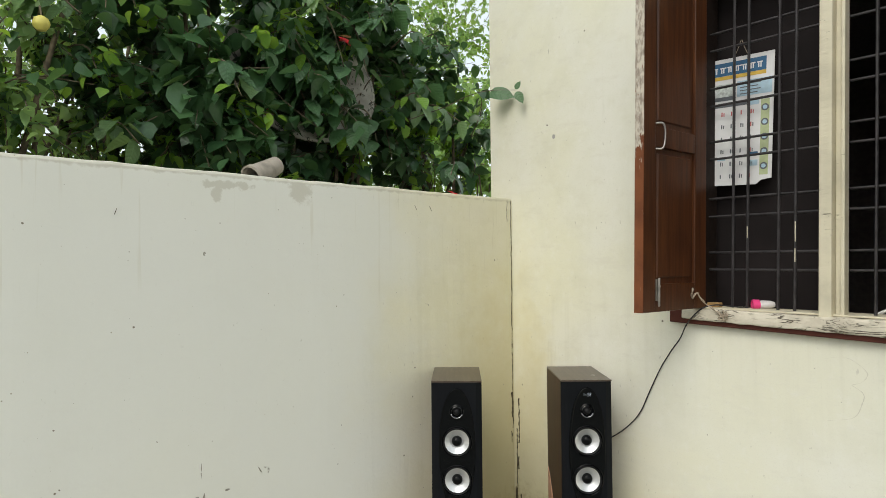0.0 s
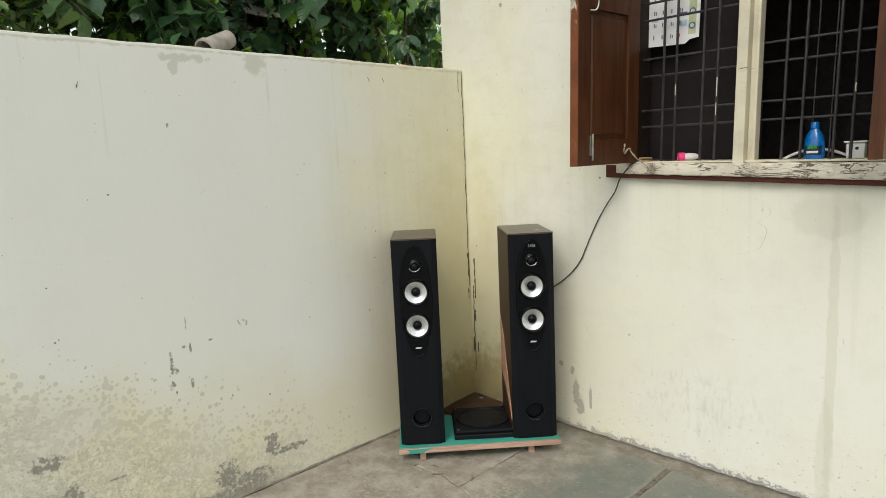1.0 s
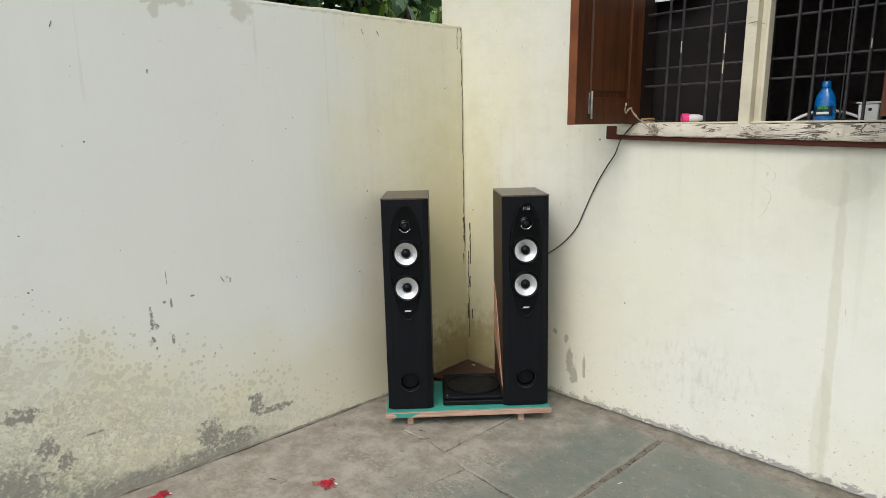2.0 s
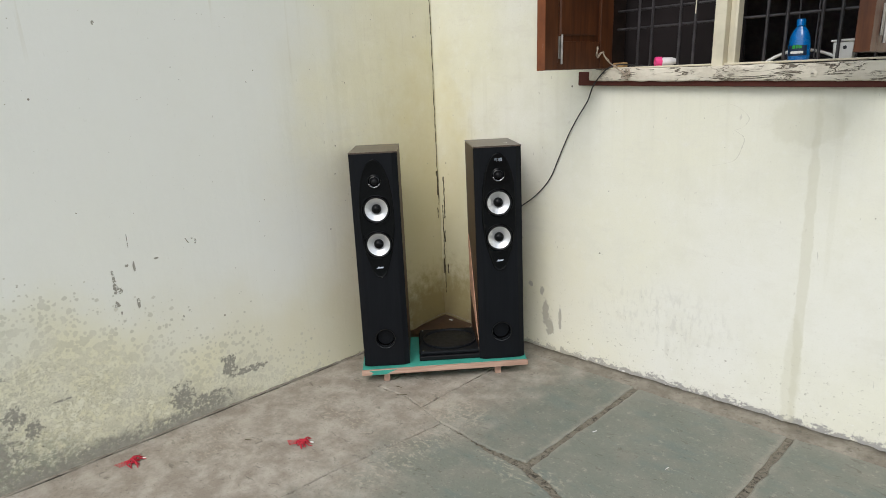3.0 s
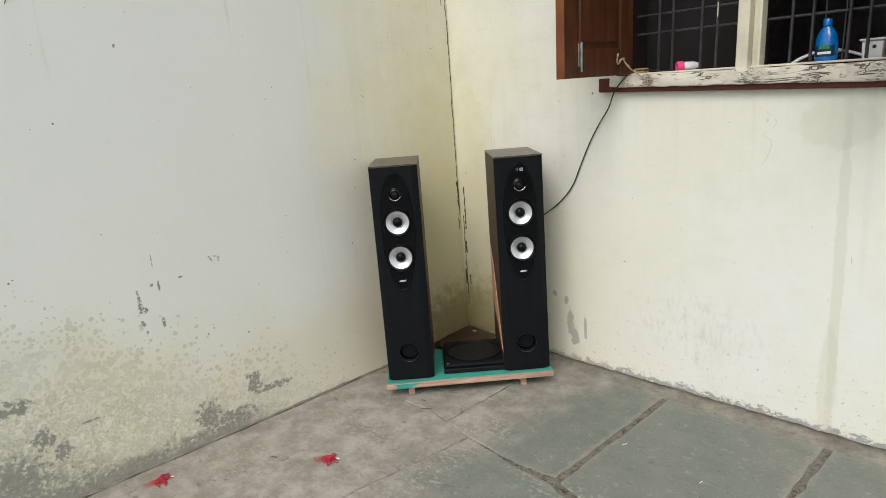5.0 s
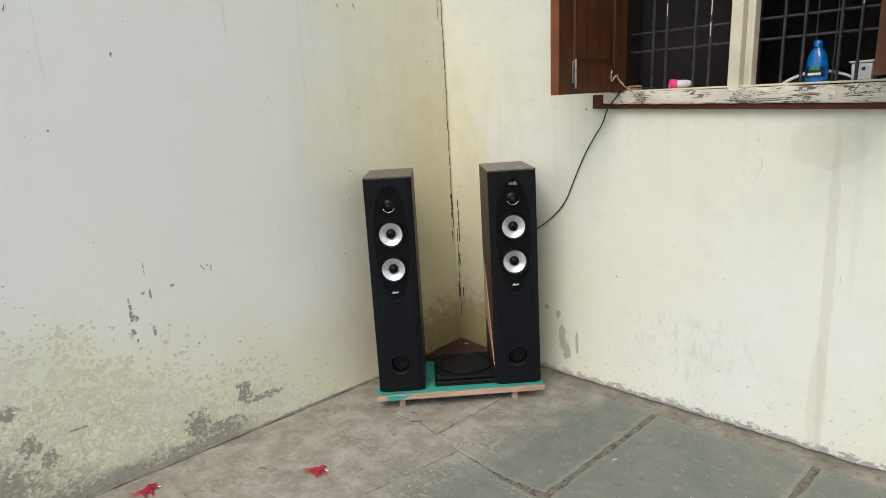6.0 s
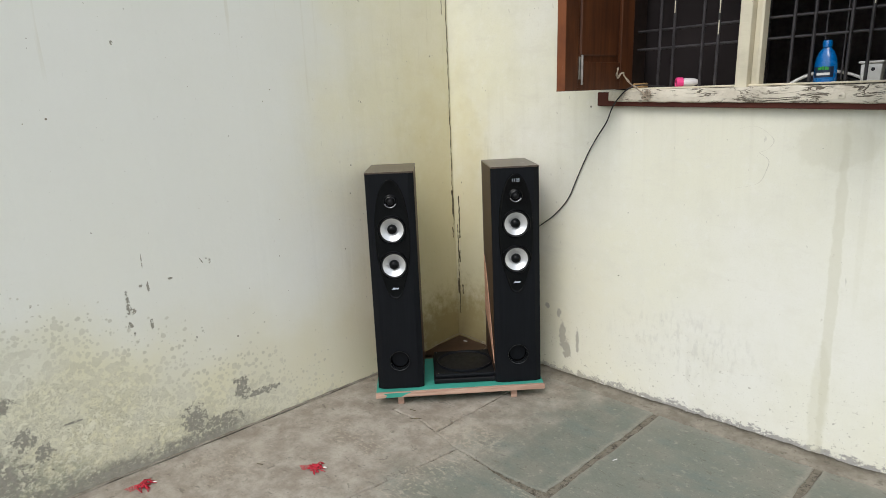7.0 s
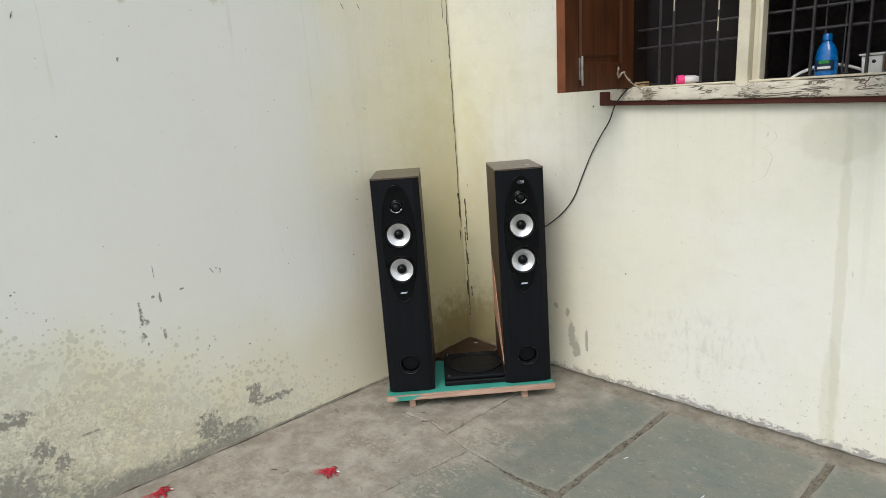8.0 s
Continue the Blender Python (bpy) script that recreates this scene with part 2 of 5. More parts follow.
def make_right_plaster():
    k = Mat("house_wall_plaster", 0.86, spec=0.25)
    x, y, z = k.xyz()
    col = plaster_common(k)
    white = k.ramp(k.math("ADD", x, k.math("MULTIPLY", k.noise(1.4, 4), 0.8)), 0.75, 1.5)
    col = k.mix(k.math("MULTIPLY", white, 0.36), col, (0.765, 0.765, 0.715))
    bare = k.ramp(k.math("ADD", z, k.math("MULTIPLY", k.noise((24, 24, 34), 6, 0.75), 0.17)), 0.122, 0.108)
    for c, r, w in (((0.705, 0, 0.20), (0.020, 0.2, 0.065), 2.4), ((0.73, 0, 0.135), (0.022, 0.2, 0.045), 2.6), ((0.62, 0, 0.335), (0.012, 0.2, 0.014), 2.6),
                    ((0.685, 0, 0.31), (0.012, 0.2, 0.02), 2.4), ((0.79, 0, 0.19), (0.008, 0.2, 0.06), 2.0), ((0.285, 0, 2.157), (0.010, 0.2, 0.012), 0.8)):
        bare = k.math("MAXIMUM", bare, k.blob(c, r, w, 26))
    col = k.mix(bare, col, k.mix(k.noise(30, 4), tint(CEMENT, 0.95), tint(CEMENT, 1.25)))
    pits = k.math("MULTIPLY", k.ramp(k.noise((46, 46, 60), 5, 0.7), 0.61, 0.64), k.ramp(k.math("ADD", z, k.math("MULTIPLY", k.noise(5, 3), 0.3)), 0.62, 0.2))
    col = k.mix(k.math("MULTIPLY", pits, 0.75), col, (0.33, 0.31, 0.25))
    chip = k.math("MULTIPLY", k.ramp(k.noise((20, 20, 26), 6, 0.7), 0.60, 0.66), k.ramp(z, 0.16, 0.05))
    col = k.mix(k.math("MULTIPLY", chip, 0.8), col, (0.82, 0.81, 0.77))
    # rain run below the window
    for c, r, f in (((1.832, 0, 0.62), (0.018, 0.2, 0.58), 0.36), ((1.80, 0, 1.13), (0.12, 0.2, 0.08), 0.3), ((1.822, 0, 0.2), (0.030, 0.2, 0.22), 0.3), ((1.90, 0, 0.9), (0.012, 0.2, 0.3), 0.10)):
        col = k.mix(k.math("MULTIPLY", k.blob(c, r, 1.5, 12, 0.18), f), col, (0.55, 0.53, 0.40))
    under = k.math("MULTIPLY", k.ramp(k.noise((24, 24, 0.8), 3), 0.5, 0.66), k.ramp(k.math("ADD", z, k.math("MULTIPLY", k.noise(4, 3), 0.5)), 1.0, 1.5))
    col = k.mix(k.math("MULTIPLY", under, k.ramp(z, 1.42, 1.32, 0, 0.09)), col, (0.45, 0.42, 0.32))
    smear = k.math("MULTIPLY", k.blob((1.30, 0, 0.32), (0.28, 0.2, 0.12), 1.5, 7, 0.6), k.ramp(k.noise((40, 40, 16), 4), 0.48, 0.66))
    col = k.mix(k.math("MULTIPLY", smear, 0.28), col, (0.45, 0.44, 0.40))
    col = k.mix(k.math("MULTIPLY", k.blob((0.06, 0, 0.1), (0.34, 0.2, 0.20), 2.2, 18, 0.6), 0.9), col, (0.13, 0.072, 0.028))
    # bounce light near the corner, put into the paint as yellow
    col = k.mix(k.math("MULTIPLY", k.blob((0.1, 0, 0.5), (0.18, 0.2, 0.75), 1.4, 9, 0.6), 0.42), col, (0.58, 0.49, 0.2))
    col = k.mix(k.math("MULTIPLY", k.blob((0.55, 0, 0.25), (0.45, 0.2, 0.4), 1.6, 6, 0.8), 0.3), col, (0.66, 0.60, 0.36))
    col = specks(k, col, 26, 0.68, (0.2, 0.18, 0.14))
    col = specks(k, col, 50, 0.67, (0.38, 0.36, 0.30))
    k.colour(col)
    hgt = k.math("SUBTRACT", k.math("ADD", k.math("MULTIPLY", k.noise(8, 6), 0.6), k.math("MULTIPLY", k.noise(70, 3), 0.15)), bare)
    return k.bump(hgt, 0.35, 0.006).m


def make_stone():
    k = Mat("kota_stone", 0.62, spec=0.35)
    x, y, z = k.xyz()
    rnd = k.n.new("ShaderNodeObjectInfo").outputs["Random"]
    col = k.mix(rnd, (0.140, 0.156, 0.130), (0.172, 0.180, 0.148))
    col = k.mix(k.ramp(k.noise(5, 6, 0.65), 0.4, 0.7, 0, 0.8), col, (0.205, 0.198, 0.163))
    col = k.mix(k.ramp(k.noise((3.5, 9, 5), 5, 0.65), 0.50, 0.68, 0, 0.7), col, (0.132, 0.160, 0.142))
    # cement film and trodden dust, thickest towards the corner and the wall
    lead = k.math("ADD", x, k.math("MULTIPLY", k.math("SUBTRACT", k.noise(2.4, 6, 0.65), 0.5), 1.3))
    lead = k.math("MINIMUM", lead, k.math("ADD", 0.5, k.math("MULTIPLY", k.math("ADD", k.math("ABSOLUTE", y), k.math("MULTIPLY", k.noise(5, 4), 0.25)), 2.2)))
    film = k.ramp(lead, 1.15, 0.62)
    dirt = k.mix(k.ramp(k.noise(9, 6, 0.7), 0.35, 0.68), (0.245, 0.205, 0.165), (0.415, 0.370, 0.312))
    col = k.mix(k.math("MULTIPLY", film, 0.9), col, dirt)
    col = k.mix(k.math("MULTIPLY", k.ramp(k.noise(26, 6, 0.75), 0.56, 0.68), 0.55), col, (0.36, 0.33, 0.275))
    col = k.mix(k.math("MULTIPLY", k.ramp(k.noise((14, 30, 20), 5, 0.7, 1.0), 0.60, 0.66), 0.55), col, (0.10, 0.09, 0.07))
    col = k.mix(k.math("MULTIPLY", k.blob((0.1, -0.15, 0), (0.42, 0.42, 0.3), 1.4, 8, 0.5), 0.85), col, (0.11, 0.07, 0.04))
    col = k.mix(k.ramp(k.noise(90, 2), 0.66, 0.72, 0, 0.5), col, (0.08, 0.07, 0.055))
    sand = k.math("MULTIPLY", k.blob((0.77, -0.74, 0), (0.16, 0.10, 0.3), 1.6, 9, 0.4), k.ramp(k.noise(48, 5, 0.7), 0.46, 0.60))
    for c, r in (((0.86, -1.1, 0), (0.09, 0.3, 0.3)), ((0.45, -1.05, 0), (0.2, 0.1, 0.3)), ((1.25, -0.9, 0), (0.16, 0.07, 0.3)), ((0.2, -1.5, 0), (0.15, 0.15, 0.3))):
        sand = k.math("MAXIMUM", sand, k.math("MULTIPLY", k.blob(c, r, 1.8, 9, 0.4), k.ramp(k.noise((40, 70, 50), 5, 0.7), 0.50, 0.62)))
    col = k.mix(k.math("MULTIPLY", sand, 0.6), col, (0.42, 0.375, 0.30))
    # cement smeared over the rims of the slabs along two wide joints
    ragged = k.math("MULTIPLY", k.noise((22, 22, 22), 6, 0.75), 0.09)
    for jx in (1.244, 1.861):
        smear = k.ramp(k.math("ADD", k.math("ABSOLUTE", k.math("SUBTRACT", x, jx)), ragged), 0.085, 0.055)
        smear = k.math("MULTIPLY", smear, k.ramp(y, -0.95, -0.85))
        col = k.mix(k.math("MULTIPLY", smear, 0.6), col, (0.27, 0.25, 0.205))
    col = k.mix(k.math("MULTIPLY", k.ramp(k.noise((60, 110, 80), 5, 0.8), 0.54, 0.68), 0.45), col, (0.33, 0.31, 0.26))
    col = k.mix(k.math("MULTIPLY", k.ramp(k.noise((130, 90, 80), 4, 0.8), 0.56, 0.68), 0.45), col, (0.09, 0.085, 0.07))
    k.colour(col).rough(k.ramp(k.noise(6, 4), 0.3, 0.7, 0.5, 0.8))
    return k.bump(k.math("ADD", k.noise(12, 6, 0.65), k.math("MULTIPLY", k.noise(80, 3), 0.3)), 0.4, 0.008).m


def make_mortar():
    k = Mat("joint_mortar", 0.95, spec=0.2)
    col = k.mix(k.noise(24, 6, 0.7), (0.10, 0.088, 0.068), (0.275, 0.245, 0.195))
    col = k.mix(k.ramp(k.noise(55, 4, 0.7), 0.5, 0.62), col, (0.12, 0.105, 0.08))
    col = k.mix(k.ramp(k.noise(38, 6, 0.8), 0.54, 0.60), col, (0.060, 0.053, 0.041))
    k.colour(k.mix(k.ramp(k.noise(75, 5, 0.8), 0.60, 0.66), col, (0.30, 0.27, 0.215)))
    return k.bump(k.noise(50, 6, 0.7), 0.8, 0.01).m


def make_fillet():
    k = Mat("cement_fillet", 0.9, spec=0.2)
    col = k.mix(k.ramp(k.noise(9, 6, 0.7), 0.35, 0.68), (0.16, 0.14, 0.11), (0.27, 0.245, 0.20))
    k.colour(k.mix(k.ramp(k.noise(40, 5, 0.7), 0.56, 0.66, 0, 0.6), col, (0.10, 0.088, 0.068)))
    return k.bump(k.noise(34, 6, 0.7), 0.5, 0.008).m


def make_wood(name, dark, light, stretch=(60, 60, 3), rough=0.5, bump=0.15, spec=0.4):
    k = Mat(name, rough, spec=spec).obj()
    g = k.noise(stretch, 5, 0.6, 0.4)
    col = k.mix(k.ramp(g, 0.3, 0.7), dark, light)
    col = k.mix(k.ramp(k.noise(4, 4), 0.45, 0.7, 0, 0.5), col, tint(dark, 0.8))
    k.colour(col)
    return k.bump(g, bump, 0.004).m


def make_flaky(name, paint, under, amount, rough=0.7):
    k = Mat(name, rough, spec=0.3)
    g = k.noise((13, 85, 85), 6, 0.68, 1.3)
    f = k.ramp(k.math("ADD", g, k.math("MULTIPLY", k.noise(9, 4), 0.35)), amount, amount + 0.07)
    base = k.mix(k.ramp(k.noise(7, 4), 0.4, 0.7), paint, tint(paint, 0.82))
    k.colour(k.mix(f, base, k.mix(k.noise(40, 3), under, tint(under, 0.5))))
    return k.bump(k.math("SUBTRACT", k.math("MULTIPLY", k.noise((20, 90, 90), 4), 0.4), f), 0.7, 0.006).m


def make_shutter_edge():
    """Orange-brown paint low down, worn through to pale primer higher up."""
    k = Mat("shutter_edge_paint", 0.6, spec=0.3)
    z = k.xyz()[2]
    g = k.noise((40, 40, 9), 6, 0.7, 1.0)
    worn = k.ramp(k.math("ADD", g, k.ramp(k.math("ADD", z, k.math("MULTIPLY", k.noise(8, 3), 0.25)), 1.95, 2.2, 0, 0.30)), 0.64, 0.70)
    base = k.mix(k.ramp(k.noise(9, 4), 0.4, 0.7), (0.19, 0.062, 0.022), (0.13, 0.040, 0.015))
    k.colour(k.mix(worn, base, k.mix(k.ramp(k.noise((70, 70, 30), 4), 0.4, 0.65), (0.56, 0.51, 0.43), (0.27, 0.22, 0.18))))
    return k.bump(worn, 0.5, 0.003).m


def make_sill():
    """Thick old cream paint on a weathered beam, split along the grain."""
    k = Mat("sill_cracked_paint", 0.85, spec=0.25)
    col = k.mix(k.ramp(k.noise(8, 5, 0.65), 0.36, 0.66), (0.70, 0.65, 0.545), (0.54, 0.49, 0.40))
    col = k.mix(k.ramp(k.noise((20, 50, 50), 5, 0.7), 0.56, 0.70, 0, 0.6), col, (0.34, 0.29, 0.225))
    split = 0.0
    for s, wide, lo in (((5, 26, 30), 0.034, 0.50), ((11, 52, 60), 0.022, 0.55)):
        n = k.math("ABSOLUTE", k.math("SUBTRACT", k.noise(s, 3, 0.55, 2.2), 0.5))
        split = k.math("MAXIMUM", split, k.math("MULTIPLY", k.ramp(n, wide, wide * 0.35), k.ramp(k.noise((s[0] * 1.3, 18, 18), 2), lo, lo + 0.06)))
    col = k.mix(k.math("MULTIPLY", split, 0.88), col, (0.075, 0.055, 0.038))
    k.colour(col)
    return k.bump(k.math("SUBTRACT", k.math("MULTIPLY", k.noise((16, 70, 70), 5), 0.5), split), 0.8, 0.006).m


def plain(name, col, rough=0.5, metal=0.0, spec=0.5, vary=0.12, scale=25, coat=0.0):
    k = Mat(name, rough, metal, spec)
    k.colour(k.mix(k.ramp(k.noise(scale, 4), 0.3, 0.7), tint(col, 1 - vary), tint(col, 1 + vary)))
    k.b.inputs["Coat Weight"].default_value = coat
    k.rough(k.ramp(k.noise(scale * 2, 3), 0.3, 0.7, max(0.02, rough - 0.06), min(1, rough + 0.06)))
    return k.m


def make_dish():
    """Grey enamel with dark blotches where the paint has come away."""
    k = Mat("weathered_dish_paint", 0.65, spec=0.3)
    col = k.mix(k.ramp(k.noise(9, 5, 0.65), 0.35, 0.65), (0.32, 0.305, 0.265), (0.46, 0.44, 0.385))
    col = k.mix(k.ramp(k.noise((22, 22, 16), 5, 0.7, 0.6), 0.565, 0.60, 0, 0.9), col, (0.045, 0.045, 0.035))
    return k.colour(col).m


def make_leaf(name, a, b, trans=0.25, rough=0.42, veins=False):
    k = Mat(name, rough, spec=0.5)
    rnd = k.n.new("ShaderNodeNewGeometry").outputs["Random Per Island"]
    col = k.mix(rnd, a, b)
    col = k.mix(k.ramp(k.noise(45, 3), 0.4, 0.75, 0, 0.35), col, tint(b, 1.25))
    k.colour(col)
    if veins:
        k.obj()
        lx, ly, lz = k.xyz()
        side = k.math("ABSOLUTE", ly)
        wave = k.math("SINE", k.math("MULTIPLY", k.math("SUBTRACT", lx, k.math("MULTIPLY", side, 0.75)), 370.0))
        k.colour(k.mix(k.math("MAXIMUM", k.ramp(side, 0.0018, 0.0008, 0, 0.35), k.ramp(wave, 0.8, 1.0, 0, 0.10)), col, tint(b, 1.7)))
        k.bump(k.math("ADD", k.math("MULTIPLY", wave, -0.5), k.noise(160, 2)), 0.5, 0.003)
    else:
        k.bump(k.noise(90, 2), 0.25, 0.004)
    out = k.n["Material Output"]
    tr = k.n.new("ShaderNodeBsdfTranslucent")
    k.put(tr.inputs[0], k.mix(rnd, tint(b, 1.3), (b[0] * 2.2, b[1] * 1.9, b[2] * 1.0)))
    mx = k.n.new("ShaderNodeMixShader")
    mx.inputs[0].default_value = trans
    k.l.new(k.b.outputs[0], mx.inputs[1])
    k.l.new(tr.outputs[0], mx.inputs[2])
    k.l.new(mx.outputs[0], out.inputs[0])
    return k.m


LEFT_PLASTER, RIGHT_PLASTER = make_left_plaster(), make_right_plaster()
STONE, MORTAR = make_stone(), make_mortar()
CRACK = plain("crack_shadow", (0.10, 0.085, 0.055), 0.95, spec=0.1, vary=0.4, scale=60)
GROUND = plain("garden_soil", (0.12, 0.095, 0.065), 0.95, spec=0.1, vary=0.35, scale=6)
ROOM = plain("dim_room_paint", (0.34, 0.295, 0.285), 0.85, spec=0.2)
FILLET = make_fillet()
# Jamb brown taken near black, painting in the shade of the window bay.
JAMB = plain("bay_shade_brown", (0.016, 0.010, 0.008), 0.7, spec=0.2, vary=0.3)
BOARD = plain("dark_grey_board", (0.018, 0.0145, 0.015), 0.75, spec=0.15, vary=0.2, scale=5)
SHUTTER = make_wood("shutter_varnish", (0.046, 0.015, 0.006), (0.094, 0.032, 0.011), (40, 40, 3), 0.42, 0.2, 0.3)
SHUTTER_EDGE = make_shutter_edge()
FRAME_RED = make_flaky("red_oxide_paint", (0.085, 0.022, 0.014), (0.2, 0.12, 0.09), 0.86, 0.7)
FRAME_CREAM = make_flaky("frame_cream_paint", (0.66, 0.61, 0.47), (0.24, 0.2, 0.155), 0.84, 0.6)
SILL_CREAM = make_sill()
IRON = plain("painted_iron_bar", (0.030, 0.027, 0.029), 0.48, 0.0, 0.45, vary=0.4, scale=20)
STEEL = plain("dull_steel", (0.42, 0.40, 0.37), 0.4, 0.9, vary=0.2)
VENEER = make_wood("walnut_veneer", (0.060, 0.043, 0.032), (0.105, 0.078, 0.058), (70, 4, 70), 0.32, 0.03)
VENEER_SIDE = make_wood("walnut_side_veneer", (0.040, 0.019, 0.011), (0.074, 0.038, 0.022), (70, 70, 3), 0.45, 0.03, 0.15)
MDF = plain("bare_fibreboard", (0.52, 0.30, 0.20), 0.85, spec=0.2, vary=0.15, scale=40)
BAFFLE = make_wood("black_ash_vinyl", (0.0042, 0.0050, 0.0066), (0.0062, 0.0072, 0.0092), (90, 90, 4), 0.48, 0.04, 0.12)
GLOSS = plain("gloss_black_plastic", (0.003, 0.0034, 0.004), 0.10, spec=0.16, vary=0.1)
PORTRING = plain("satin_black_ring", (0.008, 0.009, 0.010), 0.16, 0.0, spec=0.7, vary=0.02, scale=3)
VOID = plain("matt_black_lining", (0.002, 0.002, 0.002), 1.0, spec=0.0)
RUBBER = plain("black_rubber", (0.005, 0.005, 0.006), 0.5, spec=0.22, vary=0.2)
CONE = plain("silver_cone", (0.66, 0.67, 0.68), 0.36, 0.6, vary=0.03)
CHROME = plain("chrome_ring", (0.30, 0.30, 0.32), 0.22, 1.0, vary=0.05)
DISPLAY = plain("grey_display_segment", (0.42, 0.47, 0.55), 0.5, vary=0.05)
GREEN = make_flaky("turquoise_board_paint", (0.048, 0.31, 0.24), (0.33, 0.25, 0.18), 0.93, 0.55)
STRIP = make_wood("pink_brown_batten", (0.33, 0.2, 0.145), (0.5, 0.345, 0.26), (5, 60, 60), 0.75, 0.3)
CABLE = plain("black_cable", (0.012, 0.012, 0.013), 0.45)
ROPE = plain("pale_twisted_wire", (0.36, 0.30, 0.23), 0.8, vary=0.25, scale=90)
PINKCAP = plain("pink_plastic", (0.72, 0.05, 0.21), 0.35)
MILKY = plain("milky_plastic", (0.62, 0.60, 0.60), 0.35)
BLUE = plain("blue_plastic", (0.0, 0.13, 0.42), 0.25, vary=0.06, coat=0.4)
NAVY = plain("navy_label", (0.006, 0.02, 0.05), 0.4)
PALM = plain("green_print", (0.02, 0.3, 0.04), 0.5)
WHITE = plain("white_plastic", (0.72, 0.72, 0.70), 0.4, vary=0.05)
DARK = plain("dark_print", (0.02, 0.02, 0.025), 0.6)
PAPER = plain("calendar_paper", (0.76, 0.76, 0.77), 0.7, vary=0.05, scale=9)
PAPER_BLUE = plain("calendar_blue", (0.035, 0.12, 0.24), 0.6)
PAPER_YELLOW = plain("calendar_yellow", (0.62, 0.42, 0.08), 0.6)
PAPER_LIGHT = plain("calendar_light_blue", (0.45, 0.62, 0.74), 0.6)
PAPER_GREY = plain("calendar_grey_photo", (0.52, 0.56, 0.55), 0.6, vary=0.3, scale=60)
PAPER_GREEN = plain("calendar_green", (0.46, 0.52, 0.30), 0.6)
PRINT = plain("print_ink", (0.13, 0.14, 0.16), 0.6)
PRINT_RED = plain("print_red", (0.55, 0.13, 0.14), 0.6)
TAN = make_wood("tan_offcut", (0.3, 0.18, 0.07), (0.45, 0.29, 0.13), (30, 60, 60), 0.7)
PETAL = plain("red_thread", (0.43, 0.012, 0.03), 0.7, vary=0.35, scale=120)
TWIG = plain("shrub_bark", (0.13, 0.1, 0.065), 0.85, vary=0.35, scale=40)
LEAF_A = make_leaf("hibiscus_leaf", (0.030, 0.078, 0.034), (0.070, 0.150, 0.062), 0.28, 0.28)
LEAF_V = make_leaf("veined_hibiscus_leaf", (0.040, 0.098, 0.046), (0.078, 0.165, 0.072), 0.28, 0.26, True)
LEAF_W = make_leaf("veined_young_leaf", (0.12, 0.26, 0.03), (0.20, 0.36, 0.06), 0.4, 0.35, True)
# Paler copy of LEAF_V, with skylight put into the leaf colour.
LEAF_LIT = make_leaf("skylit_hibiscus_leaf", (0.10, 0.185, 0.085), (0.185, 0.30, 0.135), 0.36, 0.27, True)
LEAF_B = make_leaf("young_leaf", (0.12, 0.26, 0.03), (0.22, 0.38, 0.06), 0.4)
LEAF_C = make_leaf("tree_leaf", (0.15, 0.27, 0.095), (0.28, 0.43, 0.16), 0.45, 0.32)
DISH = make_dish()
DISH_RED = plain("dish_red_mark", (0.4, 0.012, 0.02), 0.5)
POT = plain("pale_clay", (0.26, 0.235, 0.20), 0.9, vary=0.3, scale=18)
FRUIT = plain("yellow_fruit", (0.62, 0.55, 0.13), 0.45)
FLOWER = plain("red_flower", (0.6, 0.012, 0.02), 0.5)
BROWN_SHEET = make_wood("brown_sheet", (0.10, 0.058, 0.034), (0.21, 0.13, 0.085), (9, 9, 9), 0.35, 0.1)


# ---------------------------------------------------------------- building blocks
def finish(name, bm, material, parent=None, label="", smooth=False):
    me = bpy.data.meshes.new(name)
    bmesh.ops.recalc_face_normals(bm, faces=bm.faces)
    bm.to_mesh(me)
    bm.free()
    if smooth:
        me.shade_smooth()
        if smooth != "all":
            me.set_sharp_from_angle(angle=radians(35))
    me.materials.append(material)
    ob = new(name, me)
    if parent:
        ob.parent = parent
    if label:
        ob["label"] = label
    return ob


def part(name, bm, material, parent, label="", smooth=False):
    return finish(name, bm, material, parent, label, smooth)


def empty(name, m, label, category, group="", kind=""):
    ob = new(name)
    ob.empty_display_size = 0.05
    ob.matrix_world = m
    return tagged(ob, label, category, group, kind)


def add_box(bm, x0, x1, y0, y1, z0, z1, bevel=0.0, seg=2):
    r = bmesh.ops.create_cube(bm, size=1)
    vs = r["verts"]
    for v in vs:
        v.co = ((x0 + x1) / 2 + v.co.x * (x1 - x0), (y0 + y1) / 2 + v.co.y * (y1 - y0), (z0 + z1) / 2 + v.co.z * (z1 - z0))
    if bevel:
        es = {e for v in vs for e in v.link_edges}
        bmesh.ops.bevel(bm, geom=list(es), offset=bevel, segments=seg, profile=0.5, affect="EDGES")
    return bm


def box(*a, **k):
    return add_box(bmesh.new(), *a, **k)


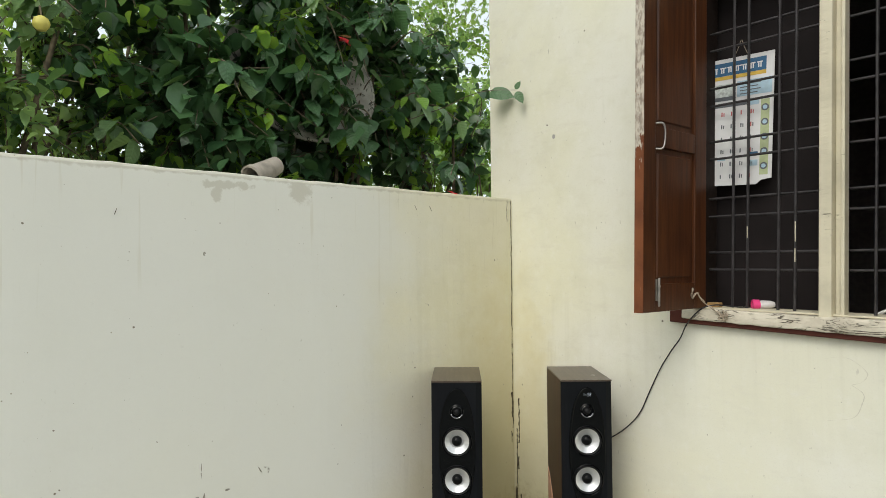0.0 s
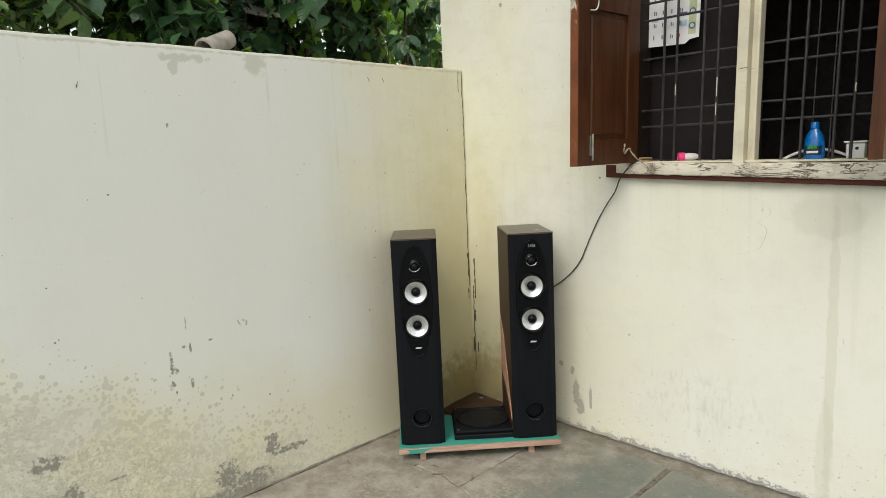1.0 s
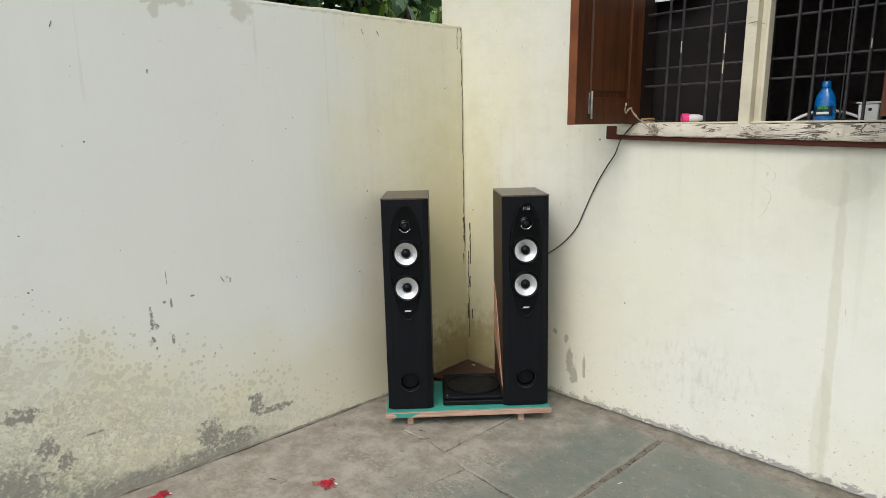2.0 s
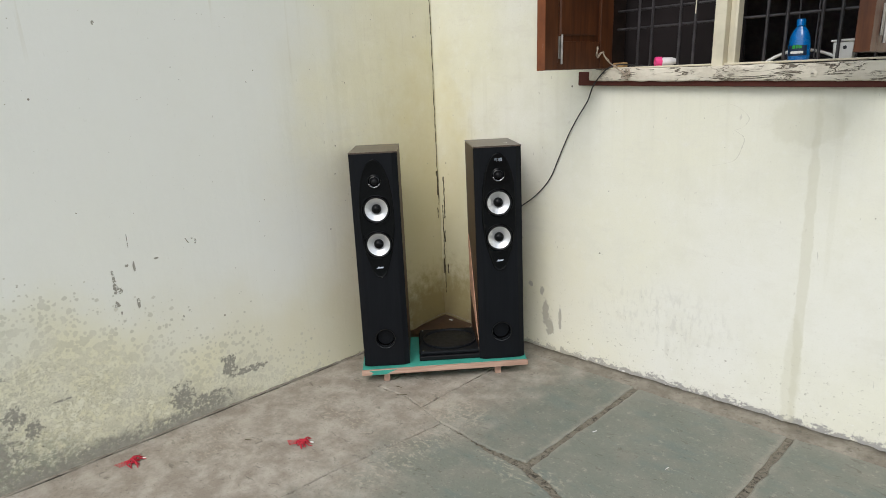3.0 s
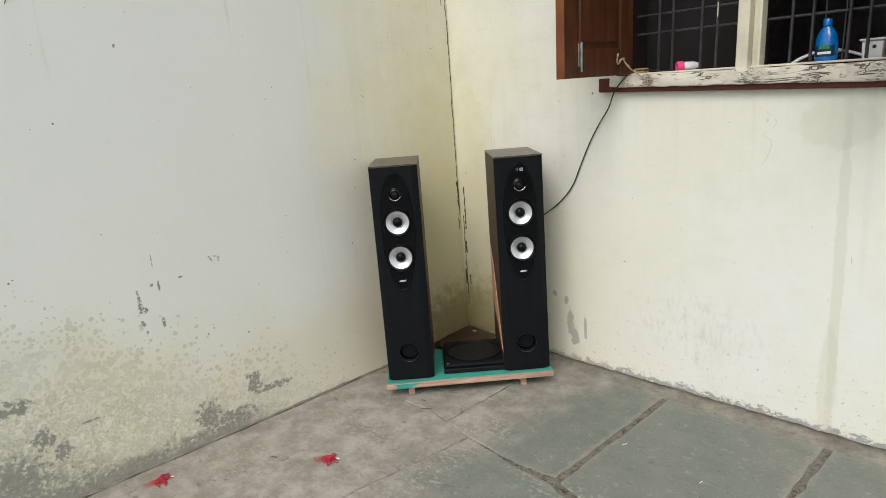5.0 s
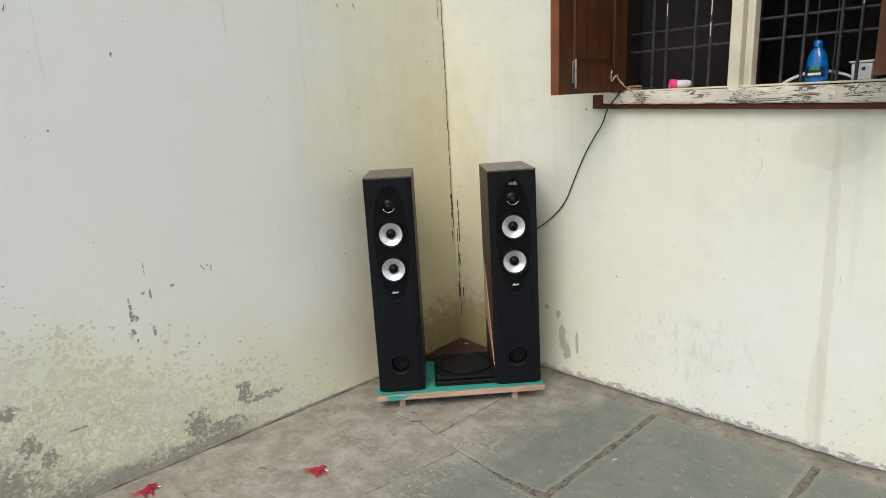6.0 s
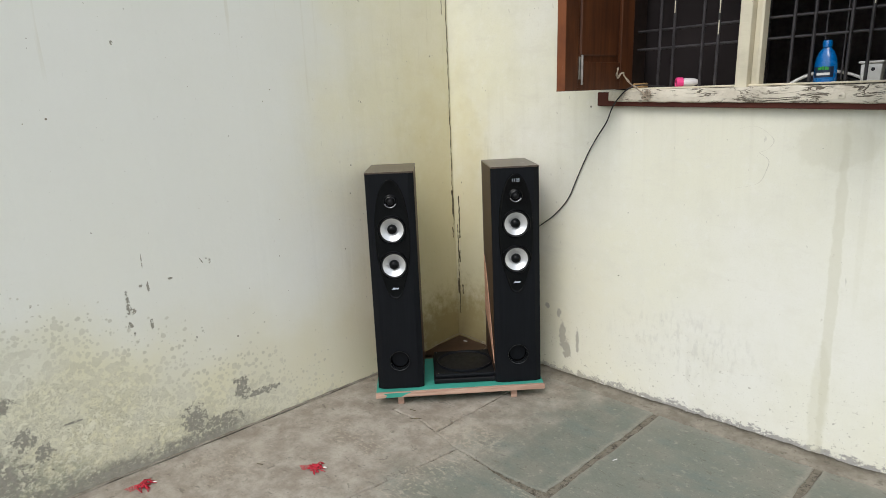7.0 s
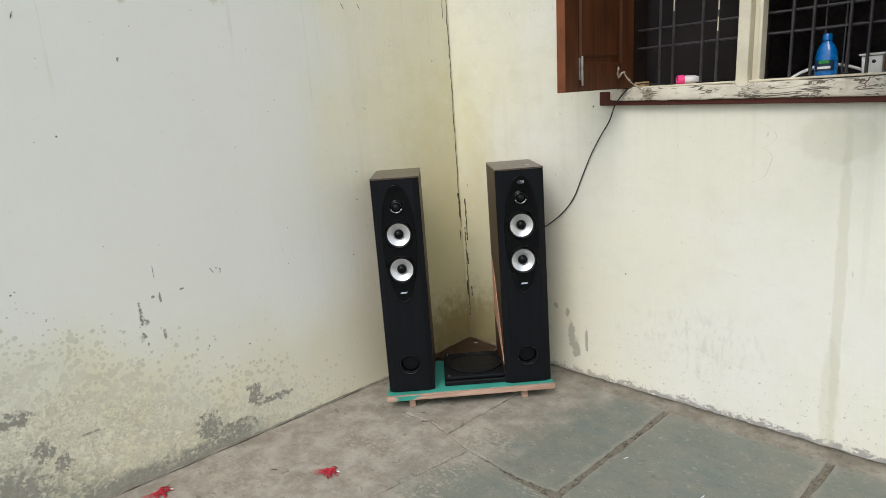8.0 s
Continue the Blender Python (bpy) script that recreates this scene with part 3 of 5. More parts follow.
def lathe(profile, seg=40, bm=None, m=None):
    """Turns (radius, height) pairs round z."""
    bm = bm or bmesh.new()
    m = m or Matrix()
    rings = []
    for r, h in profile:
        if r < 1e-6:
            rings.append([bm.verts.new(m @ Vector((0, 0, h)))])
        else:
            rings.append([bm.verts.new(m @ Vector((r * math.cos(2 * math.pi * i / seg), r * math.sin(2 * math.pi * i / seg), h))) for i in range(seg)])
    for a, b in zip(rings, rings[1:]):
        for i in range(seg):
            j = (i + 1) % seg
            if len(a) == 1 and len(b) == 1:
                continue
            if len(a) == 1:
                bm.faces.new((a[0], b[i], b[j]))
            elif len(b) == 1:
                bm.faces.new((a[i], a[j], b[0]))
            else:
                bm.faces.new((a[i], a[j], b[j], b[i]))
    return bm


def smooth_line(pts, n=6):
    """Catmull-Rom through the points."""
    p = [Vector(q) for q in pts]
    p = [2 * p[0] - p[1], *p, 2 * p[-1] - p[-2]]
    out = []
    for i in range(1, len(p) - 2):
        for s in range(n):
            t = s / n
            a, b, c, d = p[i - 1], p[i], p[i + 1], p[i + 2]
            out.append(0.5 * ((2 * b) + (c - a) * t + (2 * a - 5 * b + 4 * c - d) * t * t + (3 * b - a - 3 * c + d) * t**3))
    return [*out, p[-2]]


def tube(pts, radius, seg=8, bm=None, taper=1.0):
    bm = bm or bmesh.new()
    pts = [Vector(q) for q in pts]
    rings = []
    side = Vector((0.3, 0.9, 0.2))
    for i, p in enumerate(pts):
        d = (pts[min(i + 1, len(pts) - 1)] - pts[max(i - 1, 0)]).normalized()
        u = d.cross(side)
        u = (u if u.length > 0.05 else d.cross(Vector((1, 0, 0)))).normalized()
        w = d.cross(u)
        r = radius * (1 + (taper - 1) * i / max(1, len(pts) - 1))
        rings.append([bm.verts.new(p + r * (math.cos(2 * math.pi * k / seg) * u + math.sin(2 * math.pi * k / seg) * w)) for k in range(seg)])
    for a, b in zip(rings, rings[1:]):
        for k in range(seg):
            bm.faces.new((a[k], a[(k + 1) % seg], b[(k + 1) % seg], b[k]))
    bm.faces.new(rings[0][::-1])
    bm.faces.new(rings[-1])
    return bm


def prism(outline, depth, bm=None, m=None, bevel=0.0):
    """A flat outline of (x, z) pairs, thickened along y from 0 to depth."""
    bm = bm or bmesh.new()
    m = m or Matrix()
    a = [bm.verts.new(m @ Vector((x, 0, z))) for x, z in outline]
    b = [bm.verts.new(m @ Vector((x, depth, z))) for x, z in outline]
    top = bm.faces.new(a)
    bm.faces.new(b[::-1])
    for i in range(len(a)):
        j = (i + 1) % len(a)
        bm.faces.new((a[i], b[i], b[j], a[j]))
    if bevel:
        bmesh.ops.bevel(bm, geom=list(top.edges), offset=bevel, segments=2, profile=0.5, affect="EDGES")
    return bm


def ribbon(pts, width, axis, lift):
    """A ragged thin dark strip on a wall: pts are (along, z); axis names the wall's along direction."""
    bm = bmesh.new()
    rows = []
    rng = random.Random(len(pts) * 7 + int(pts[0][1] * 100))
    for a, z in pts:
        w = width * rng.uniform(0.35, 1.2) / 2
        q = []
        for s in (-1, 1):
            c = a + s * w
            q.append([bm.verts.new((c, -h, z) if axis == "x" else (h, c, z)) for h in (0.0, lift)])
        rows.append(q)
    for r, s in zip(rows, rows[1:]):
        bm.faces.new((r[0][1], r[1][1], s[1][1], s[0][1]))
        bm.faces.new((r[0][0], r[0][1], s[0][1], s[0][0]))
        bm.faces.new((r[1][1], r[1][0], s[1][0], s[1][1]))
    return bm


# ---------------------------------------------------------------- structure
WALL_TOP, EDGE_X = 1.872, -0.15
WX0, WX1, WZ0, WZ1 = 0.972, 2.09, 1.30, 2.78   # window opening in the house wall

bm = bmesh.new()
add_box(bm, EDGE_X, 0.0, -7.0, -0.002, -0.1, WALL_TOP)
bmesh.ops.subdivide_edges(bm, edges=[e for e in bm.edges if abs(e.verts[0].co.y - e.verts[1].co.y) > 3], cuts=180)
es = [e for e in bm.edges if all(v.co.z > 1.5 for v in e.verts) and abs(e.verts[0].co.x - e.verts[1].co.x) < 0.01]
bmesh.ops.bevel(bm, geom=es, offset=0.012, segments=2, profile=0.5, affect="EDGES")
for v in bm.verts:
    if v.co.z > 1.5:
        v.co.z += 0.005 * noise.noise(v.co * 5) + 0.003 * noise.noise(v.co * 23)
        v.co.x += 0.004 * noise.noise(v.co * 9 + Vector((3, 1, 2)))
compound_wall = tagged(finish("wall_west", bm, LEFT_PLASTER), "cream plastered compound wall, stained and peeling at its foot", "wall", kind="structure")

house_wall = tagged(new("wall_north"), "cream plastered house wall with a barred window", "wall", kind="structure")
for x0, x1, z0, z1 in ((EDGE_X, WX0, -0.1, 3.7), (WX0, WX1, -0.1, WZ0), (WX0, WX1, WZ1, 3.7), (WX1, 6.0, -0.1, 3.7)):
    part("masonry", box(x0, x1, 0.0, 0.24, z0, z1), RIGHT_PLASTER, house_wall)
bm = bmesh.new()
line = [(-0.010 + 0.010 * noise.noise(Vector((0, 0, z * 6))) + 0.005 * noise.noise(Vector((3, 0, z * 25))), z) for z in [1.86 - 0.012 * i for i in range(142)]]
part("crack", ribbon([(min(-0.002, y), z) for y, z in line[:100]], 0.0055, "y", 0.0015), CRACK, compound_wall)
part("crack", ribbon([(0.010 + abs(y), z) for y, z in line[99:]], 0.0055, "x", 0.0015), CRACK, house_wall)
for x0, top, count, wide in ((0.034, 0.83, 22, 0.008), (0.030, 0.53, 7, 0.009), (0.016, 0.37, 9, 0.010), (0.046, 0.34, 6, 0.008)):
    part("crack", ribbon([(x0 + 0.006 * noise.noise(Vector((x0 * 90, 0, top - 0.011 * i))) + 0.004 * noise.noise(Vector((1, x0 * 50, (top - 0.011 * i) * 40))), top - 0.011 * i) for i in range(count)], wide, "x", 0.0016), CRACK, house_wall)
for y0, top, count, wide in ((-0.014, 0.86, 12, 0.010), (-0.020, 0.66, 6, 0.006), (-0.04, 1.86, 10, 0.005)):
    part("crack", ribbon([(y0 + 0.005 * noise.noise(Vector((2, y0 * 80, (top - 0.012 * i) * 30))), top - 0.012 * i) for i in range(count)], wide, "y", 0.0015), CRACK, compound_wall)
PENCIL = plain("faint_pencil", (0.63, 0.61, 0.52), 0.9, spec=0.2)
for stroke in (((1.476, 1.183), (1.545, 1.192), (1.604, 1.149), (1.590, 1.115), (1.558, 1.100)), ((1.558, 1.100), (1.592, 1.075), (1.588, 1.040), (1.561, 0.989), (1.482, 0.966))):
    part("pencil_stroke", ribbon([(p.x, p.z) for p in smooth_line([(x, 0, z) for x, z in stroke], 6)], 0.0035, "x", 0.0008), PENCIL, house_wall, "faint scribbled line")
for y0, z0 in ((-1.92, 1.72), (-0.66, 1.80), (-0.57, 1.80), (-1.425, 0.77)):
    part("crack", ribbon([(y0 + 0.004 * i * (1 if y0 > -1.8 else -0.6), z0 - 0.007 * i) for i in range(4)], 0.0032, "y", 0.0015), CRACK, compound_wall)

tagged(finish("ground", box(-400, 400, -400, 400, -0.6, -0.12), GROUND), "bare brown garden soil behind the wall", "ground", kind="structure")
tagged(finish("garden_bed", box(-9.0, EDGE_X, -9.0, 9.0, -0.12, 0.0), GROUND), "brown soil bed under the shrubs", "ground", kind="structure")
floor = tagged(new("floor"), "courtyard paved with large grey-green stone slabs", "floor", kind="structure")
part("mortar_bed", box(0.0, 6.0, -7.0, 0.0, -0.12, -0.007), MORTAR, floor, "rough brown cement in the joints")
# cement fillet along the foot of the house wall
bm = bmesh.new()
prev = None
for i in range(181):
    x = 0.02 + i * 3.0 / 180
    e = -0.088 + 0.010 * noise.noise(Vector((x * 7, 0, 0))) + 0.005 * noise.noise(Vector((x * 31, 0, 2)))
    t = 0.014 + 0.012 * noise.noise(Vector((x * 9, 4, 0))) + 0.010 * noise.noise(Vector((x * 37, 4, 0)))
    row = [bm.verts.new(q) for q in ((x, e, -0.006), (x, e * 0.9, 0.002), (x, e * 0.35, 0.004 + 0.3 * t), (x, 0.0, 0.004 + 0.6 * t), (x, 0.0, -0.02))]
    if prev:
        for a, b, c, d in zip(prev, prev[1:], row[1:], row):
            bm.faces.new((a, b, c, d))
    prev = row
part("cement_fillet", bm, FILLET, floor, "rough grey cement strip against the wall", smooth="all")

# dirt gathered along the foot of the compound wall
bm = bmesh.new()
prev = None
for i in range(221):
    y = -0.02 - i * 2.9 / 220
    w = 0.007 + 0.007 * noise.noise(Vector((y * 9, 7, 0))) + 0.005 * noise.noise(Vector((y * 41, 7, 0)))
    h = 0.007 + 0.005 * noise.noise(Vector((y * 13, 2, 0))) + 0.003 * noise.noise(Vector((y * 50, 2, 0)))
    row = [bm.verts.new(q) for q in ((max(0.002, w), y, 0.0012), (max(0.001, w * 0.5), y, max(0.002, h * 0.6)), (0.0, y, max(0.003, h)), (0.0, y, -0.01))]
    if prev:
        for a, b, c, d in zip(prev, prev[1:], row[1:], row):
            bm.faces.new((a, b, c, d))
    prev = row
part("dirt_line", bm, FILLET, floor, "dark dirt along the wall foot", smooth="all")

# room behind the window
room = tagged(new("room"), "unlit room with dull dark walls", "room", kind="structure")
for n, a in (("back_wall", (-0.15, 5.0, 3.4, 3.5, 0, 3.0)), ("side_wall", (-0.15, -0.05, 0.24, 3.4, 0, 3.0)), ("side_wall", (4.9, 5.0, 0.24, 3.4, 0, 3.0)),
             ("room_floor", (-0.15, 5.0, 0.24, 3.5, -0.1, 0.0)), ("ceiling", (-0.15, 5.0, 0.24, 3.5, 3.0, 3.1))):
    part(n, box(*a), ROOM, room)
tagged(finish("roof", box(-0.15, 6.0, 0.0, 3.6, 3.7, 3.85), RIGHT_PLASTER), "flat plastered roof slab of the house", "roof", kind="structure")


# ---------------------------------------------------------------- window
def slope(bm, k=-0.036):
    """The old frame sags a little along the wall."""
    for v in bm.verts:
        v.co.z += k * (v.co.x - 1.0)
    return bm


LEAN = 0.025


def lean(thing):
    """The old joinery has settled out of plumb: its uprights tip along the wall."""
    for ob in thing.children_recursive:
        for v in ob.data.vertices:
            v.co.x += LEAN * (v.co.z - 1.34)
    return thing


window = tagged(new("window_1"), "old wooden casement window, cream flaking frame and dark iron bars", "window", kind="structure")
part("sill_beam", slope(box(0.905, 2.12, -0.03, 0.10, 1.277, 1.333, bevel=0.004)), FRAME_RED, window, "red-brown painted lower beam")
bm = slope(box(0.962, 2.12, -0.042, 0.13, 1.296, 1.339, bevel=0.006))
for v in bm.verts:
    if v.co.z > 1.318 - 0.036 * (v.co.x - 1.0):
        v.co.z += 0.002 + 0.018 * (v.co.x - 1.0)
bmesh.ops.subdivide_edges(bm, edges=[e for e in bm.edges if abs(e.verts[0].co.x - e.verts[1].co.x) > 0.5], cuts=60)
for v in bm.verts:
    if v.co.y < 0:
        v.co.y += 0.005 * noise.noise(v.co * 22)
        v.co.z += 0.004 * noise.noise(v.co * 17)
part("sill", bm, SILL_CREAM, window, "cracked sill with flaking cream paint", smooth="all")
part("ledge", slope(box(1.036, 2.026, -0.012, 0.13, 1.3405, 1.3475, bevel=0.002), -0.014), FRAME_CREAM, window, "thin grey-cream ledge")
part("jamb", box(0.972, 1.034, -0.004, 0.12, 1.33, 2.76, bevel=0.004), JAMB, window, "dark brown jamb, darkened to read as the bay's shade")
part("jamb", box(2.028, 2.088, -0.004, 0.12, 1.29, 2.76, bevel=0.004), FRAME_CREAM, window)
part("head", box(0.972, 2.088, -0.004, 0.12, 2.70, 2.775, bevel=0.004), FRAME_CREAM, window)
mull = part("mullion", box(1.468, 1.510, -0.03, 0.05, 1.32, 2.71, bevel=0.004), FRAME_CREAM, window, "cream painted centre post")
part("mullion_step", box(1.511, 1.530, 0.004, 0.05, 1.32, 2.71, bevel=0.003), FRAME_CREAM, mull)
part("mullion_bead", box(1.5305, 1.543, -0.008, 0.04, 1.32, 2.705, bevel=0.003), FRAME_CREAM, mull)


def bar(a, b, r):
    return tube([a, ((a[0] + b[0]) / 2, (a[1] + b[1]) / 2 + 0.002, (a[2] + b[2]) / 2), b], r, 8)


for xs in ((1.133, 1.190, 1.305, 1.364), (1.622, 1.687, 1.796, 1.853, 1.962)):
    for x in xs:
        part("window_bar", bar((x, 0.046, 1.30), (x + 0.004, 0.046, 2.72), 0.0055), IRON, window)
for x0, x1 in ((1.02, 1.475), (1.535, 2.04)):
    for zz in (1.494, 1.564, 1.71, 1.783, 1.945, 2.016, 2.163, 2.234, 2.39, 2.46, 2.61, 2.68):
        part("window_bar", bar((x0, 0.056, zz - 0.022 * (x0 - 1.4) * 0.3), (x1, 0.056, zz - 0.022 * (x1 - 1.4) * 0.3), 0.005), IRON, window)

for x in (1.713, 1.773, 1.90):
    part("window_bar", bar((x, 0.085, 1.31), (x + 0.006, 0.085, 2.71), 0.003), IRON, window, "thin inner rod")
for x, z0, z1 in ((1.3665, 1.525, 1.575), (1.3672, 1.60, 1.675), (1.1925, 1.62, 1.665), (1.856, 1.57, 1.60)):
    part("paint_chip", box(x - 0.002, x + 0.002, 0.0395, 0.0412, z0, z1, bevel=0.0006), FRAME_CREAM, window, "pale paint left on a bar")
lean(window)
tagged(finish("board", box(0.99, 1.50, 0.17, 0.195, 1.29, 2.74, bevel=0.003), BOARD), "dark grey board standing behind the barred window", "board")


def shutter(x, turn, edge, note, label):
    """An opened wooden leaf at right angles to the wall: stiles, rails and sunk panels."""
    t, y0, y1, z0, z1 = 0.036, -0.440, -0.006, 1.344, 2.73
    leaf = empty("shutter", pose(x, 0, 0, 0, 0, turn), label, "shutter", "window shutters")
    for a, b in ((y0, y0 + 0.075), (y1 - 0.085, y1)):
        part("stile", box(-t, 0, a, b, z0, z1, bevel=0.003), SHUTTER, leaf)
    for a, b in ((z0, 1.447), (1.955, 2.03), (z1 - 0.10, z1)):
        part("rail", box(-t + 0.001, -0.001, y0 + 0.0755, y1 - 0.0855, a, b, bevel=0.002), SHUTTER, leaf)
    for a, b in ((1.4475, 1.9545), (2.0305, z1 - 0.1005)):
        p = bmesh.new()
        add_box(p, -t + 0.012, -0.012, y0 + 0.076, y1 - 0.086, a, b)
        f = max(p.faces, key=lambda q: q.calc_center_median().x)
        g = bmesh.ops.inset_region(p, faces=[f], thickness=0.03)
        g = bmesh.ops.inset_region(p, faces=[f], thickness=0.008, depth=0.006)
        part("panel", p, SHUTTER, leaf)
    part("edge_strip", box(-t - 0.0005, 0.0005, y0 - 0.004, y0 - 0.0005, z0, z1, bevel=0.001), edge, leaf, note)
    # tower bolt
    bolt = part("bolt", tube([(0.010, y0 + 0.085, 1.365), (0.010, y0 + 0.085, 1.47)], 0.0045, 10), STEEL, leaf, "worn steel tower bolt")
    part("bolt_plate", box(0.0005, 0.004, y0 + 0.075, y0 + 0.095, 1.385, 1.465, bevel=0.001), STEEL, bolt)
    part("bolt_knob", tube([(0.010, y0 + 0.085, 1.44), (0.022, y0 + 0.07, 1.44)], 0.004, 8), STEEL, bolt)
    # bow handle
    part("handle", tube(smooth_line([(0.0, y0 + 0.075, 2.04), (0.018, y0 + 0.095, 2.038), (0.022, y0 + 0.102, 2.0), (0.018, y0 + 0.095, 1.95), (0.0, y0 + 0.075, 1.946)], 5), 0.0035, 8), STEEL, leaf, "thin steel bow handle", smooth="all")
    return lean(leaf)


shutter(1.050, -2.6, SHUTTER_EDGE, "orange-brown edge with worn pale paint", "open dark red-brown wooden shutter with worn edge paint")
shutter(2.050, 0, SHUTTER, "", "open dark red-brown wooden shutter beside the blue bottle")

# twisted wire that ties the shutter to the sill
tie = smooth_line([(1.06, -0.135, 1.425), (1.052, -0.12, 1.385), (1.062, -0.10, 1.405), (1.075, -0.085, 1.375), (1.10, -0.06, 1.345), (1.125, -0.05, 1.325), (1.14, -0.055, 1.312), (1.152, -0.05, 1.33)], 6)
bm = tube(tie, 0.0022, 6)
tube([p + Vector((0.004 * math.sin(i * 1.1), 0.004 * math.cos(i * 1.1), 0.003)) for i, p in enumerate(tie)], 0.0018, 6, bm)
for j in range(5):
    a = j * 1.25
    tube(smooth_line([(1.14, -0.05, 1.318), (1.14 + 0.02 * math.cos(a), -0.058, 1.318 + 0.018 * math.sin(a)), (1.145 + 0.012 * math.cos(a + 1), -0.05, 1.318 + 0.02 * math.sin(a + 1))], 4), 0.003, 6, bm)
tagged(finish("wire_tie", bm, ROPE, smooth="all"), "pale twisted wire knotted from shutter to sill", "wire")
# knot-hole bulge on the sill
bm = lathe([(0.0, 0.010), (0.006, 0.011), (0.012, 0.007), (0.016, 0.0)], 14, m=pose(1.815, -0.036, 1.292, 90, 0, 0))
part("knot", bm, SILL_CREAM, window, smooth="all")

tagged(finish("wood_offcut", box(1.05, 1.10, 0.0, 0.035, 1.345, 1.365, bevel=0.004), TAN), "small tan wood offcut on the window sill", "wood block")


# ---------------------------------------------------------------- things on the sill
def sill_z(x):
    return 1.343 - 0.018 * (x - 1.0)


# lying bottle with a pink cap
tb = empty("toiletry_bottle", pose(1.206, 0.055, sill_z(1.2) + 0.02, 90, 0, -49), "small milky bottle with pink cap lying on the sill", "bottle")
part("body", lathe([(0.0, -0.085), (0.010, -0.083), (0.015, -0.068), (0.0165, -0.035), (0.014, -0.027)], 20), MILKY, tb, smooth=True)
part("cap", lathe([(0.014, -0.027), (0.0195, -0.026), (0.02, -0.004), (0.017, 0.0), (0.012, 0.0), (0.011, -0.004), (0.0, -0.004)], 20), PINKCAP, tb, "bright pink screw cap", smooth=True)

bo = empty("oil_bottle", pose(1.728, 0.075, sill_z(1.73)), "blue plastic oil bottle with dark label standing on the sill", "bottle")
prof = [(0.0, 0.0), (0.03, 0.0), (0.033, 0.004), (0.034, 0.03), (0.033, 0.062), (0.029, 0.088), (0.021, 0.106), (0.014, 0.115), (0.0125, 0.12)]
bm = lathe(prof, 28)
bmesh.ops.scale(bm, vec=(1.05, 0.75, 1), verts=bm.verts)
part("body", bm, BLUE, bo, smooth=True)
part("cap", lathe([(0.0125, 0.12), (0.0145, 0.121), (0.0145, 0.138), (0.011, 0.143), (0.0, 0.144)], 20), BLUE, bo, "blue screw cap", smooth=True)


def curved_patch(w, z0, z1, lift, rx=0.0352, ry=0.0252, n=8, cx=0.0):
    bm = bmesh.new()
    prev = None
    for i in range(n + 1):
        x = cx + (i / n - 0.5) * w
        y = -(ry + lift) * math.sqrt(max(0.05, 1 - (x / (rx + lift)) ** 2))
        row = [bm.verts.new((x, y, z0)), bm.verts.new((x, y, z1)), bm.verts.new((x, y + lift, z1)), bm.verts.new((x, y + lift, z0))]
        if prev:
            for k in range(4):
                bm.faces.new((prev[k], prev[(k + 1) % 4], row[(k + 1) % 4], row[k]))
        prev = row
    return bm


lab = part("label", curved_patch(0.058, 0.022, 0.056, 0.0012), NAVY, bo, "dark navy label")
part("label_bar", curved_patch(0.04, 0.029, 0.037, 0.002), WHITE, lab)
for i in range(5):
    a = radians(20 + 35 * i)
    part("palm_frond", curved_patch(0.006, 0.046, 0.052 + 0.006 * math.sin(a), 0.0022, cx=0.014 * math.cos(a)), PALM, lab)

# white tub behind the bars
tub = empty("tub", pose(1.852, 0.14, sill_z(1.85)), "white square plastic tub with a dark round mark", "tub")
bm = box(-0.032, 0.032, -0.028, 0.028, 0, 0.062, bevel=0.006)
for v in bm.verts:
    v.co.x *= 0.9 + 0.1 * v.co.z / 0.062
part("body", bm, WHITE, tub, smooth=True)
part("rim", box(-0.037, 0.037, -0.033, 0.033, 0.0625, 0.070, bevel=0.003), WHITE, tub)
part("mark", lathe([(0.0, 0.0), (0.006, 0.0), (0.006, 0.001), (0.0, 0.001)], 14, m=pose(0.006, -0.0285, 0.043, 90, 0, 0)), DARK, tub)

# dark rounded bag with white piping behind the bottle
bag = empty("piped_bag", pose(1.715, 0.165, sill_z(1.72), 0, 0, 8), "small dark bag with white piping lying on the sill", "bag")
bm = bmesh.new()
rows = []
for j in range(9):
    y = -0.035 + 0.09 * j / 8
    h = 0.042 * math.sin(math.pi * (j + 1.2) / 10.4)
    rows.append([bm.verts.new((0.112 * u / 6, y, 0.002 + max(0.0, h * (1 - (u / 6) ** 2) ** 0.8 + 0.004 * noise.noise(Vector((u, y * 40, 1)))))) for u in range(-6, 7)])
for p, q in zip(rows, rows[1:]):
    for i in range(12):
        bm.faces.new((p[i], p[i + 1], q[i + 1], q[i]))
part("body", bm, DARK, bag, smooth="all")
part("piping", tube(smooth_line([(-0.118, -0.03, 0.004), (-0.085, -0.032, 0.022), (-0.04, -0.034, 0.038), (0.0, -0.034, 0.043), (0.045, -0.034, 0.036), (0.085, -0.032, 0.022), (0.115, -0.03, 0.006)], 5), 0.0055, 8), WHITE, bag, "white piped edge", smooth="all")

# ---------------------------------------------------------------- calendar behind the bars
CAL = pose(1.153, 0.098, 2.098, 0, 2.8, 0) @ Matrix.Diagonal((0.955, 1, 0.93, 1))
cal = empty("wall_calendar", CAL, "white paper wall calendar hung behind the window bars", "calendar")
bm = bmesh.new()
outl = [(-0.137, -0.28), (0.075, -0.28), (0.095, -0.262), (0.137, -0.255), (0.137, 0.28), (-0.137, 0.28)]
part("sheet", prism(outl, 0.002, bm), PAPER, cal)


